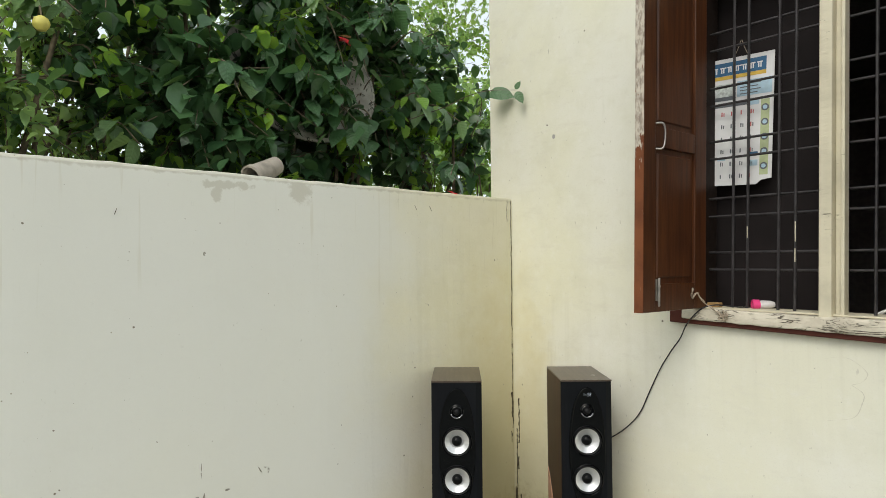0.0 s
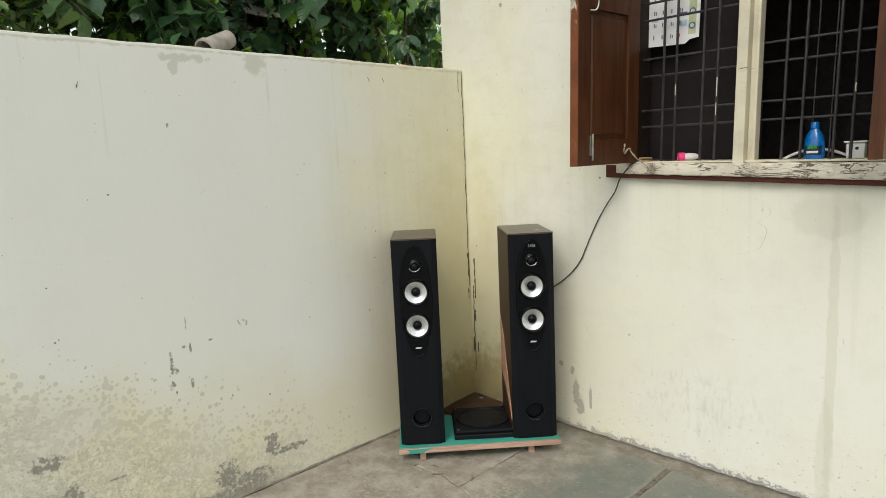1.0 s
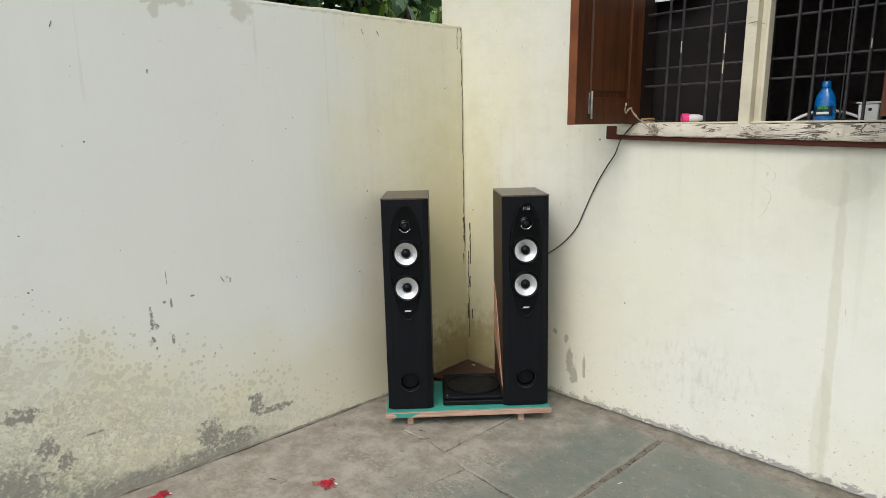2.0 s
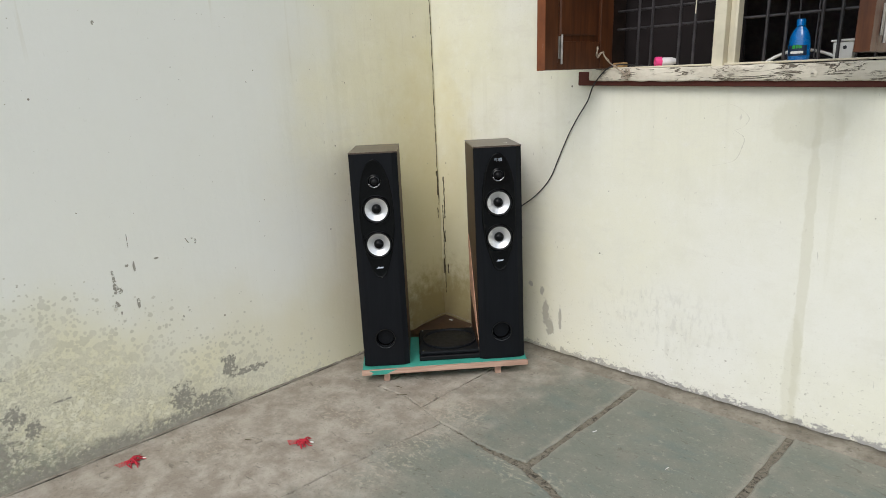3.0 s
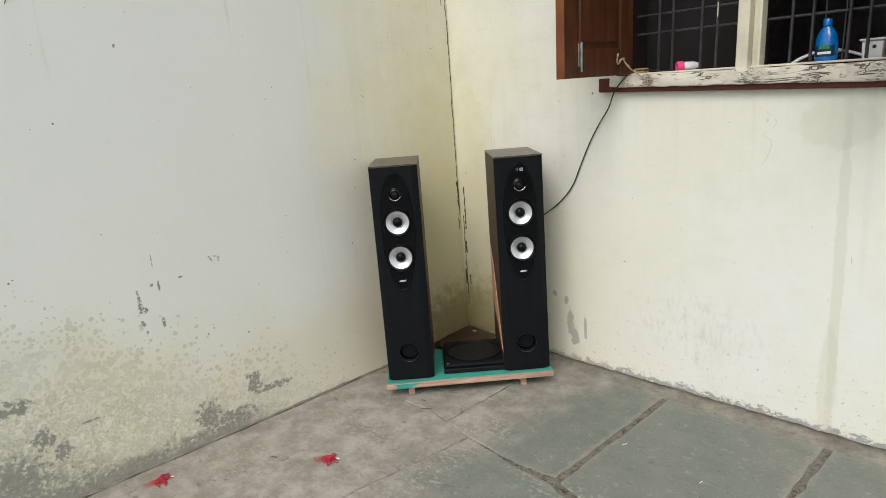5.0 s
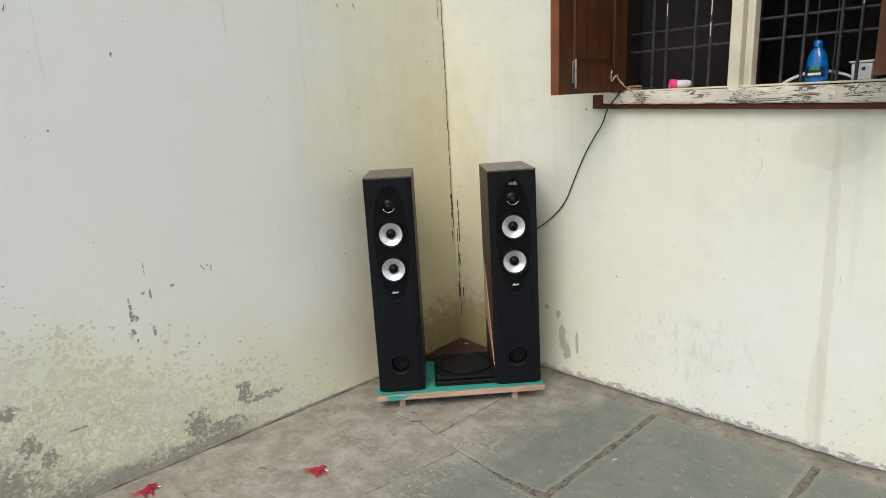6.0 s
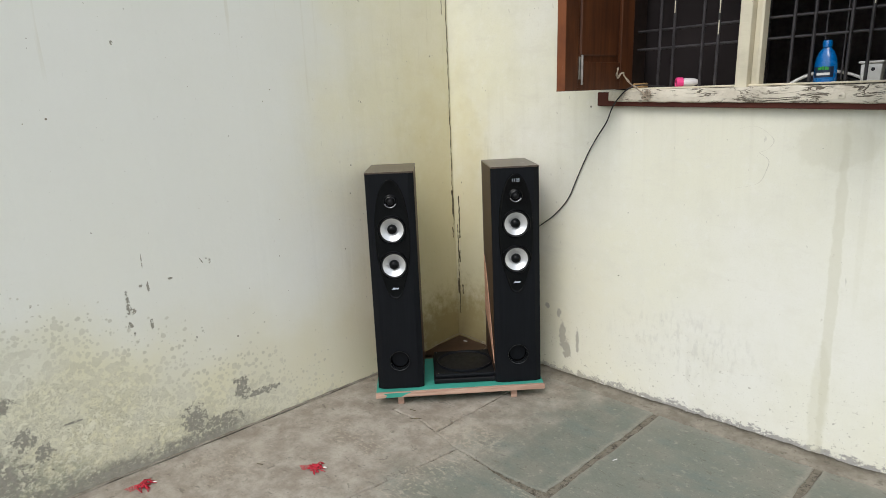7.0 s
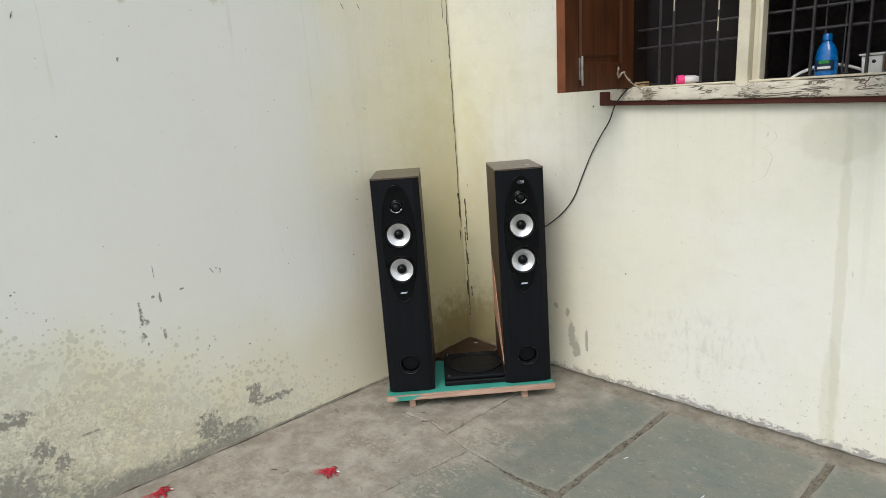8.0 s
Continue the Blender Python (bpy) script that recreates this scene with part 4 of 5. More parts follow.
def ink(x0, x1, z0, z1, material, layer=1, name="print"):
    part(name, box(x0, x1, -0.0007 * layer - 0.0004, -0.0002, z0, z1), material, cal)


ink(-0.132, 0.105, 0.205, 0.262, PAPER_BLUE, 1, "banner")
ink(-0.132, 0.105, 0.188, 0.204, PAPER_YELLOW, 1, "banner_stripe")
for i, w in enumerate((0.02, 0.026, 0.018, 0.03, 0.02, 0.024, 0.022)):
    x = -0.118 + 0.031 * i
    ink(x, x + w, 0.238, 0.243, PAPER, 2, "heading_bar")
    for j in range(2):
        ink(x + 0.004 + 0.009 * j, x + 0.009 + 0.009 * j, 0.218, 0.2375, PAPER, 2, "heading_bar")
ink(-0.132, -0.02, 0.095, 0.168, PAPER_GREY, 1, "photo")
ink(-0.132, -0.02, 0.095, 0.112, PRINT, 2, "photo_shade")
ink(-0.012, 0.13, 0.105, 0.172, PAPER_LIGHT, 1, "note_panel")
for i in range(4):
    ink(0.0, 0.085 - 0.012 * (i % 2), 0.155 - 0.014 * i, 0.159 - 0.014 * i, PRINT, 2, "text_bar")
ink(-0.132, 0.03, 0.066, 0.083, PRINT, 1, "header_band")
ink(0.035, 0.08, 0.062, 0.084, PAPER_LIGHT, 1, "header_band")
ink(0.088, 0.122, -0.24, 0.08, PAPER_GREEN, 1, "side_band")
for i in range(5):
    part("side_mark", lathe([(0.0, 0.0), (0.015, 0.0), (0.015, 0.0009), (0.0, 0.0009)], 16, m=pose(0.105, -0.0011, 0.045 - 0.062 * i, 90, 0, 0)), PRINT, cal)
    part("side_mark", lathe([(0.0, 0.0), (0.009, 0.0), (0.009, 0.0009), (0.0, 0.0009)], 12, m=pose(0.105, -0.0021, 0.045 - 0.062 * i, 90, 0, 0)), PAPER_LIGHT, cal)
for r in range(6):
    for c in range(5):
        x, z = -0.118 + 0.041 * c, 0.035 - 0.055 * r
        ink(x, x + 0.005, z - 0.009, z + 0.009, PRINT_RED if r == 0 or c == 4 and r % 2 else PRINT, 1, "date_bar")
        if (r + c) % 3:
            ink(x + 0.009, x + 0.013, z - 0.009, z + 0.006, PRINT_RED if r == 0 else PRINT, 1, "date_bar")
ink(-0.09, -0.055, -0.17, -0.155, PAPER_LIGHT, 1, "date_band")
ink(0.04, 0.08, -0.2, -0.175, PAPER_LIGHT, 1, "date_band")
ink(0.04, 0.08, -0.15, -0.14, PAPER_BLUE, 1, "date_band")
part("hanger", tube(smooth_line([(-0.03, 0, 0.278), (-0.012, 0.0, 0.32), (0.0, 0, 0.35), (0.012, 0, 0.32), (0.03, 0, 0.278)], 4), 0.0012, 6), ROPE, cal)


# ---------------------------------------------------------------- tower speakers
W, D, H = 0.207, 0.362, 0.977
SZ = 0.070


def ellipse_outline():
    """The long pointed oval of the glossy inset: half widths from top to the tongue at its foot."""
    rows = [(0.948, 0.004), (0.942, 0.018), (0.925, 0.034), (0.90, 0.047), (0.86, 0.060), (0.80, 0.070), (0.72, 0.0755), (0.64, 0.074), (0.57, 0.066), (0.52, 0.054), (0.485, 0.043), (0.46, 0.035), (0.437, 0.027), (0.426, 0.016), (0.422, 0.005)]
    return [(-w, z) for z, w in rows] + [(w, z) for z, w in rows[::-1]]


def cup(z, r, prof, seg=44):
    """A turned part that faces out of the baffle (-y) at height z."""
    return lathe([(a * r, h) for a, h in prof], seg, m=pose(0, -0.0032, z, 90, 0, 0))


def holed(bm, edges, holes, y, seg=48):
    """Fills a flat outline, leaving round openings: (height, radius) on the middle line."""
    es = list(edges)
    for z, r in holes:
        ring = [bm.verts.new((r * math.cos(2 * math.pi * i / seg), y, z + r * math.sin(2 * math.pi * i / seg))) for i in range(seg)]
        es += [bm.edges.new((ring[i], ring[(i + 1) % seg])) for i in range(seg)]
    bmesh.ops.triangle_fill(bm, use_beauty=True, use_dissolve=False, edges=es, normal=(0, -1, 0))


def speaker(m, label, damaged):
    sp = empty("tower_speaker", m, label, "speaker", "pair of tower speakers")
    # front baffle faces -y, at y = 0
    cab = bmesh.new()
    add_box(cab, -W / 2, W / 2, 0.022, D, 0.0, H - 0.0065, bevel=0.002)
    cab.faces.ensure_lookup_table()
    bmesh.ops.delete(cab, geom=[min(cab.faces, key=lambda f: f.calc_center_median().y)], context="FACES_ONLY")
    part("cabinet", cab, VENEER_SIDE, sp, "dark walnut veneer sides")
    part("top_panel", box(-W / 2 - 0.0005, W / 2 + 0.0005, 0.016, D + 0.0005, H - 0.006, H, bevel=0.0015), VENEER, sp, "grey-brown walnut top")
    # baffle with chamfered upright edges
    c = 0.024
    plan = [(-W / 2, 0.0215), (-W / 2, 0.012), (-W / 2 + c, 0.0), (W / 2 - c, 0.0), (W / 2, 0.012), (W / 2, 0.0215)]
    bm = bmesh.new()
    lo = [bm.verts.new((x, y, 0.0)) for x, y in plan]
    hi = [bm.verts.new((x, y, H - 0.0065)) for x, y in plan]
    bm.faces.new(lo)
    bm.faces.new(hi[::-1])
    for i in range(6):
        j = (i + 1) % 6
        bm.faces.new((lo[i], hi[i], hi[j], lo[j]))
    bmesh.ops.delete(bm, geom=[f for f in bm.faces if all(v.co.y < 0.001 for v in f.verts)], context="FACES_ONLY")
    front = [v for v in bm.verts if v.co.y < 0.001]
    holed(bm, [e for e in bm.edges if e.verts[0] in front and e.verts[1] in front], [(0.852, 0.0262), (0.730, 0.0575), (0.574, 0.0575), (0.134, 0.0405)], 0.0)
    part("baffle", bm, BAFFLE, sp, "black wood-grain front")
    part("top_lip", prism([(-W / 2, H - 0.006), (W / 2, H - 0.006), (W / 2, H), (-W / 2, H)], 0.0145, m=pose(0, 0.001, 0)), VENEER, sp)
    bm = bmesh.new()
    rim = ellipse_outline()
    # rounded shoulder that rises out of the baffle and falls into a shallow scoop
    rings = [[bm.verts.new((x * f, y, 0.69 + (z - 0.69) * g)) for x, z in rim] for f, g, y in ((1.0, 1.0, 0.0), (0.985, 0.996, -0.0035), (0.955, 0.989, -0.0058), (0.915, 0.980, -0.0050), (0.865, 0.968, -0.003))]
    inner = []
    for va, vb in zip(rings, rings[1:]):
        for i in range(len(rim)):
            j = (i + 1) % len(rim)
            bm.faces.new((va[i], va[j], vb[j], vb[i])).smooth = True
    vi = rings[-1]
    inner = [bm.edges.get((vi[i], vi[(i + 1) % len(vi)])) for i in range(len(vi))]
    holed(bm, inner, [(0.852, 0.0262), (0.730, 0.0575), (0.574, 0.0575)], -0.003)
    inset = part("gloss_inset", bm, GLOSS, sp, "glossy black oval inset")
    # tweeter
    tw = part("tweeter", cup(0.852, 0.030, [(1.0, 0.0), (1.0, 0.004), (0.9, 0.006), (0.80, 0.002), (0.6, -0.006), (0.0, -0.007)]), GLOSS, sp, smooth=True)
    part("dome", cup(0.852, 0.0155, [(1.0, -0.006), (0.97, -0.001), (0.8, 0.006), (0.5, 0.010), (0.0, 0.012)], 28), RUBBER, tw, smooth=True)
    # Chrome arc added where the gloss ring's lower highlight falls.
    arc = [radians(200 + 140 * i / 12) for i in range(13)]
    part("highlight_arc", tube([(0.0245 * math.cos(a), -0.0085, 0.852 + 0.0245 * math.sin(a)) for a in arc], 0.0032, 8), CHROME, tw, "bright arc in place of the ring's highlight", smooth="all")
    part("ring", cup(0.852, 0.020, [(1.0, -0.004), (1.10, 0.001), (1.0, 0.002), (0.9, -0.004)], 36), PORTRING, tw, "thin black ring", smooth=True)
    for z in (0.730, 0.574):
        wf = part("woofer", cup(z, 0.064, [(1.0, 0.0), (1.0, 0.004), (0.965, 0.006), (0.93, 0.004), (0.90, 0.0)], 56), GLOSS, sp, "mid-bass driver in a black frame", smooth=True)
        part("surround", cup(z, 0.0595, [(0.985, 0.000), (0.965, 0.004), (0.93, 0.0058), (0.885, 0.0045), (0.845, 0.0015), (0.835, -0.003)], 56), RUBBER, wf, "black rubber surround", smooth=True)
        part("cone", cup(z, 0.0525, [(1.0, -0.0015), (0.97, -0.001), (0.7, -0.009), (0.42, -0.017), (0.36, -0.0185)], 56), CONE, wf, "silver cone", smooth=True)
        part("dust_cap", cup(z, 0.0215, [(1.0, -0.0172), (0.97, -0.010), (0.82, -0.003), (0.5, 0.002), (0.0, 0.004)], 32), GLOSS, wf, "black dust cap", smooth=True)
        for i in range(4):
            a = radians(45 + 90 * i)
            part("screw", lathe([(0.0, 0.003), (0.003, 0.0025), (0.0035, 0.0)], 10, m=pose(0.0665 * math.cos(a), -0.0035, z + 0.0665 * math.sin(a), 90, 0, 0)), GLOSS, wf)
    # bass port
    pr = part("bass_port", cup(0.134, 0.047, [(1.0, 0.0), (0.995, 0.003), (0.97, 0.005), (0.93, 0.0045), (0.87, -0.002), (0.82, -0.013), (0.79, -0.024)], 48), PORTRING, sp, smooth=True)
    part("port_tube", cup(0.134, 0.0372, [(1.0, -0.011), (0.97, -0.05), (0.97, -0.12), (0.0, -0.121)], 40), VOID, pr, smooth=True)
    part("port_sleeve", cup(0.134, 0.0385, [(1.0, -0.011), (1.0, -0.122), (0.0, -0.1225)], 40), DARK, pr, smooth=True)
    # maker's mark as a plain bar, slanted
    part("badge", prism([(-0.016, 0.466), (0.012, 0.466), (0.017, 0.473), (-0.004, 0.473), (-0.006, 0.476)], 0.0006, m=pose(0, -0.0032, 0)), DISPLAY, inset)
    if damaged:
        # clock display in segments
        for i, dx in enumerate((-0.016, -0.008, 0.004, 0.012)):
            for q in ((0, 0.0011, 0.912, 0.925), (0.0042, 0.0053, 0.912, 0.925)):
                if i < 2 and q[0] == 0:
                    continue
                part("display_segment", box(dx + q[0], dx + q[1], -0.0034, -0.0027, q[2], q[3]), DISPLAY, inset)
            if i > 1:
                for z in (0.912, 0.918, 0.9242):
                    part("display_segment", box(dx + 0.0012, dx + 0.0041, -0.0034, -0.0027, z, z + 0.001), DISPLAY, inset)
        # veneer torn away from the side near the foot
        tear = [(0.345, 0.52), (0.31, 0.50), (0.25, 0.44), (0.18, 0.33), (0.11, 0.22), (0.06, 0.12), (0.035, 0.08), (0.10, 0.12), (0.19, 0.17), (0.345, 0.24)]
        bm = bmesh.new()
        a = [bm.verts.new((-W / 2 - 0.0022, y + 0.004 * math.sin(y * 90), z)) for y, z in tear]
        b = [bm.verts.new((-W / 2 - 0.0002, y + 0.004 * math.sin(y * 90), z)) for y, z in tear]
        bm.faces.new(a)
        bm.faces.new(b[::-1])
        for i in range(len(a)):
            j = (i + 1) % len(a)
            bm.faces.new((a[i], b[i], b[j], a[j]))
        part("torn_side", bm, MDF, sp, "bare pinkish fibreboard where the veneer is torn")
        part("top_scuff", box(0.045, 0.062, 0.11, 0.118, H + 0.0002, H + 0.0008), MILKY, sp, "pale scuff on the top")
    for x in (-0.07, 0.07):
        for y in (0.05, D - 0.05):
            part("foot", lathe([(0.0, -0.0008), (0.012, -0.0008), (0.012, 0.0), (0.0, 0.0)], 12, m=pose(x, y, 0)), RUBBER, sp)
    return sp


def facing(cx, cy, z, normal_deg):
    """A pose whose -y points along normal_deg."""
    return pose(cx, cy, z, 0, 0, normal_deg + 90)


speaker(facing(0.342, -0.724, SZ + 0.0015, -43.0), "black tower speaker with silver cones, walnut top", False)
speaker(facing(0.697, -0.327, SZ + 0.0015, -41.4), "black tower speaker with clock display and torn side veneer", True)

# ---------------------------------------------------------------- painted board under the speakers
pf = empty("speaker_platform", facing(0.549, -0.5535, 0.0, -41.5), "low board painted turquoise with a bare wooden front edge", "platform")
PL = 0.757 / 2
part("board", box(-PL, PL, 0.0165, 0.37, 0.050, 0.0695, bevel=0.002), GREEN, pf, "turquoise painted board, worn")
part("front_strip", box(-PL - 0.002, PL + 0.002, 0.0, 0.016, 0.046, 0.0692, bevel=0.002), STRIP, pf, "pinkish bare wood strip")
part("paint_smear", prism([(-PL + 0.04, 0.047), (-PL + 0.11, 0.048), (-PL + 0.13, 0.058), (-PL + 0.16, 0.0685), (-PL + 0.03, 0.0685), (-PL + 0.05, 0.058)], 0.0006, m=pose(0, -0.0006, 0)), GREEN, pf)
for x in (-0.27, 0.245):
    for y in (0.03, 0.30):
        part("foot", box(x - 0.014, x + 0.014, y, y + 0.03, 0.0, 0.0495, bevel=0.002), STRIP, pf)

# flat black speaker panel lying between the towers
fs = empty("flat_speaker", facing(0.505, -0.468, SZ + 0.001, -42.5), "flat black speaker grille box lying on the board", "speaker")
bm = box(-0.150, 0.150, -0.03, 0.27, 0.0, 0.022, bevel=0.004)
part("base", bm, RUBBER, fs)
bm = box(-0.145, 0.145, -0.02, 0.265, 0.0222, 0.040, bevel=0.006)
part("frame", bm, BAFFLE, fs)
bm = bmesh.new()
lathe([(0.90, 0.0), (0.93, 0.006), (0.965, 0.008), (1.0, 0.005), (1.0, 0.0)], 64, bm)
bmesh.ops.scale(bm, vec=(0.134, 0.122, 1), verts=bm.verts)
bmesh.ops.translate(bm, vec=(0, 0.124, 0.0402), verts=bm.verts)
part("ring", bm, BAFFLE, fs, smooth=True)
bm = lathe([(0.90, 0.001), (0.6, 0.004), (0.0, 0.006)], 48)
bmesh.ops.scale(bm, vec=(0.134, 0.122, 1), verts=bm.verts)
bmesh.ops.translate(bm, vec=(0, 0.124, 0.0402), verts=bm.verts)
part("mesh_cover", bm, RUBBER, fs, smooth=True)
for x in (-0.13, 0.13):
    for y in (-0.006, 0.25):
        part("screw", lathe([(0.0, 0.003), (0.004, 0.0025), (0.005, 0.0)], 10, m=pose(x, y, 0.0402)), CHROME, fs)

# curved brown sheet in the corner with a pale wire on its rim
bm = bmesh.new()
prev = None
for i in range(15):
    a = radians(90 * i / 14)
    px, py = 0.30 * math.cos(a), -0.30 * math.sin(a)
    row = []
    for s in range(6):
        f = s / 5
        x, y = 0.012 + px * f * 0.95, -0.012 + py * f * 0.95
        row.append(bm.verts.new((x, y, 0.036 - 0.018 * f * f + 0.008 * noise.noise(Vector((x * 14, y * 14, 0))))))
    if prev:
        for p, q, r, s in zip(prev, prev[1:], row[1:], row):
            bm.faces.new((p, q, r, s)) if len({p, q, r, s}) == 4 else None
    prev = row
g = bmesh.ops.solidify(bm, geom=bm.faces[:], thickness=0.012)
tagged(finish("brown_sheet", bm, BROWN_SHEET, smooth="all"), "brown stiff sheet lying in the wall corner", "sheet")
wire_pts = [(0.02, -0.215, 0.034), (0.02, -0.12, 0.046), (0.025, -0.03, 0.052), (0.08, -0.02, 0.052), (0.17, -0.018, 0.044), (0.235, -0.03, 0.036), (0.25, -0.07, 0.03)]
tagged(finish("thin_wire", tube(smooth_line(wire_pts, 6), 0.0016, 6), ROPE, smooth="all"), "thin pale wire along the corner", "wire")
tagged(finish("paper_scrap", box(0.10, 0.122, -0.072, -0.06, 0.042, 0.0435), WHITE), "tiny white paper scrap on the brown sheet", "scrap")

# speaker cable from the tower to the window sill
pts = [(0.50, -0.055, 0.66), (0.575, -0.014, 0.722), (0.65, -0.008, 0.775), (0.713, -0.008, 0.833), (0.752, -0.008, 0.885), (0.779, -0.008, 0.941), (0.812, -0.008, 1.01), (0.852, -0.009, 1.086), (0.90, -0.012, 1.158), (0.945, -0.02, 1.214), (0.985, -0.045, 1.272), (1.02, -0.052, 1.312), (1.06, -0.05, 1.345), (1.095, -0.02, 1.357), (1.13, 0.02, 1.352), (1.17, 0.06, 1.347), (1.2, 0.14, 1.345)]
tagged(finish("speaker_cable", tube(smooth_line(pts, 6), 0.0027, 8), CABLE, smooth="all"), "thin black cable hanging from the sill to a speaker", "cable")

# red threads on the floor
def thread_bunch(m, seed, label):
    rng = random.Random(seed)
    t = empty("thread_bunch", m, label, "thread", "red threads on the floor")
    bm = bmesh.new()
    for i in range(22):
        a = rng.gauss(0, 0.9)
        L = rng.uniform(0.018, 0.052)
        p = [(0.0 + rng.uniform(-0.012, 0.012), rng.uniform(-0.012, 0.012), 0.004 + rng.uniform(0, 0.012))]
        for s in range(1, 4):
            p.append((p[0][0] + L * s / 3 * math.cos(a) + rng.uniform(-0.006, 0.006), L * s / 3 * math.sin(a) + rng.uniform(-0.008, 0.008), max(0.0035, 0.006 + 0.014 * math.sin(s * 1.3) * rng.uniform(0, 1))))
        tube(smooth_line(p, 3), rng.uniform(0.0018, 0.0034), 5, bm, 0.6)
    part("strand_clump", bm, PETAL, t, smooth="all")
    bm = bmesh.new()
    for i in range(5):
        tube(smooth_line([(0, 0, 0.008), (-0.015, 0.006 * (i - 2), 0.008), (-0.04 - 0.004 * i, 0.007 * (i - 2), 0.004)], 3), 0.0016, 5, bm, 0.5)
    part("fringe", bm, PETAL, t, smooth="all")
    part("end", tube([(0.040, 0.004, 0.006), (0.052, 0.001, 0.005)], 0.003, 8), WHITE, t, "pale tip")
    return t


thread_bunch(pose(0.50, -1.305, 0, 0, 0, 40), 3, "crumpled bunch of red thread on the stone floor")
thread_bunch(pose(0.128, -1.80, 0, 0, 0, 75), 8, "curled bunch of red thread near the wall")
for i, (x, y, a, L) in enumerate(((1.30, -0.52, 20, 0.02), (0.45, -0.74, 60, 0.03), (0.52, -0.77, -40, 0.05), (0.33, -1.42, 10, 0.025), (1.62, -0.55, 80, 0.02))):
    tagged(finish("twig_scrap", tube([(x, y, 0.002), (x + L * math.cos(a), y + L * math.sin(a), 0.003)], 0.0016, 5), MILKY if i in (0, 4) else CRACK), "small dry scrap lying on the floor", "litter", "floor litter")


# ---------------------------------------------------------------- shrubs behind the wall
LEAF_ROWS = [(0.0, 0.03), (0.06, 0.19), (0.16, 0.36), (0.30, 0.47), (0.46, 0.48), (0.62, 0.41), (0.77, 0.28), (0.90, 0.12), (1.0, 0.0)]


def leaf_verts(length, width, curl, fold, tooth, rng):
    """Points and faces of one toothed, drooping leaf along +x, folded on its midrib."""
    v, f = [], []
    for i, (s, w) in enumerate(LEAF_ROWS):
        w = w * width * (1 + tooth * rng.uniform(-1, 1))
        x, z = s * length, -curl * length * s * s
        v += [(x - 0.025 * length * (w > 0.1 * width), w, z + fold * w), (x, 0, z), (x - 0.025 * length * (w > 0.1 * width), -w, z + fold * w)]
    for i in range(len(LEAF_ROWS) - 1):
        a = 3 * i
        f += [(a, a + 1, a + 4, a + 3), (a + 1, a + 2, a + 5, a + 4)]
    return np.array(v), f


def leaf_place(p, heading, droop, roll):
    return np.array((Matrix.Translation(p) @ Euler((roll, droop, heading)).to_matrix().to_4x4()))


def leaves_mesh(name, items, material, parent, rng, kind="", label=""):
    """Many leaves in one mesh. Items: place, heading, droop, roll, length, width."""
    V, F, n = [], [], 0
    for p, h, d, r, L, w in items:
        v, f = leaf_verts(L, w, rng.uniform(0.05, 0.4), rng.uniform(0.05, 0.5), 0.12, rng)
        m = leaf_place(p, h, d, r)
        V.append(v @ m[:3, :3].T + m[:3, 3])
        F += [tuple(k + n for k in q) for q in f]
        n += len(v)
    me = bpy.data.meshes.new(name)
    me.from_pydata(np.concatenate(V).tolist(), [], F)
    me.shade_smooth()
    me.materials.append(material)
    ob = new(name, me)
    ob.parent = parent
    return tagged(ob, label, kind=kind)


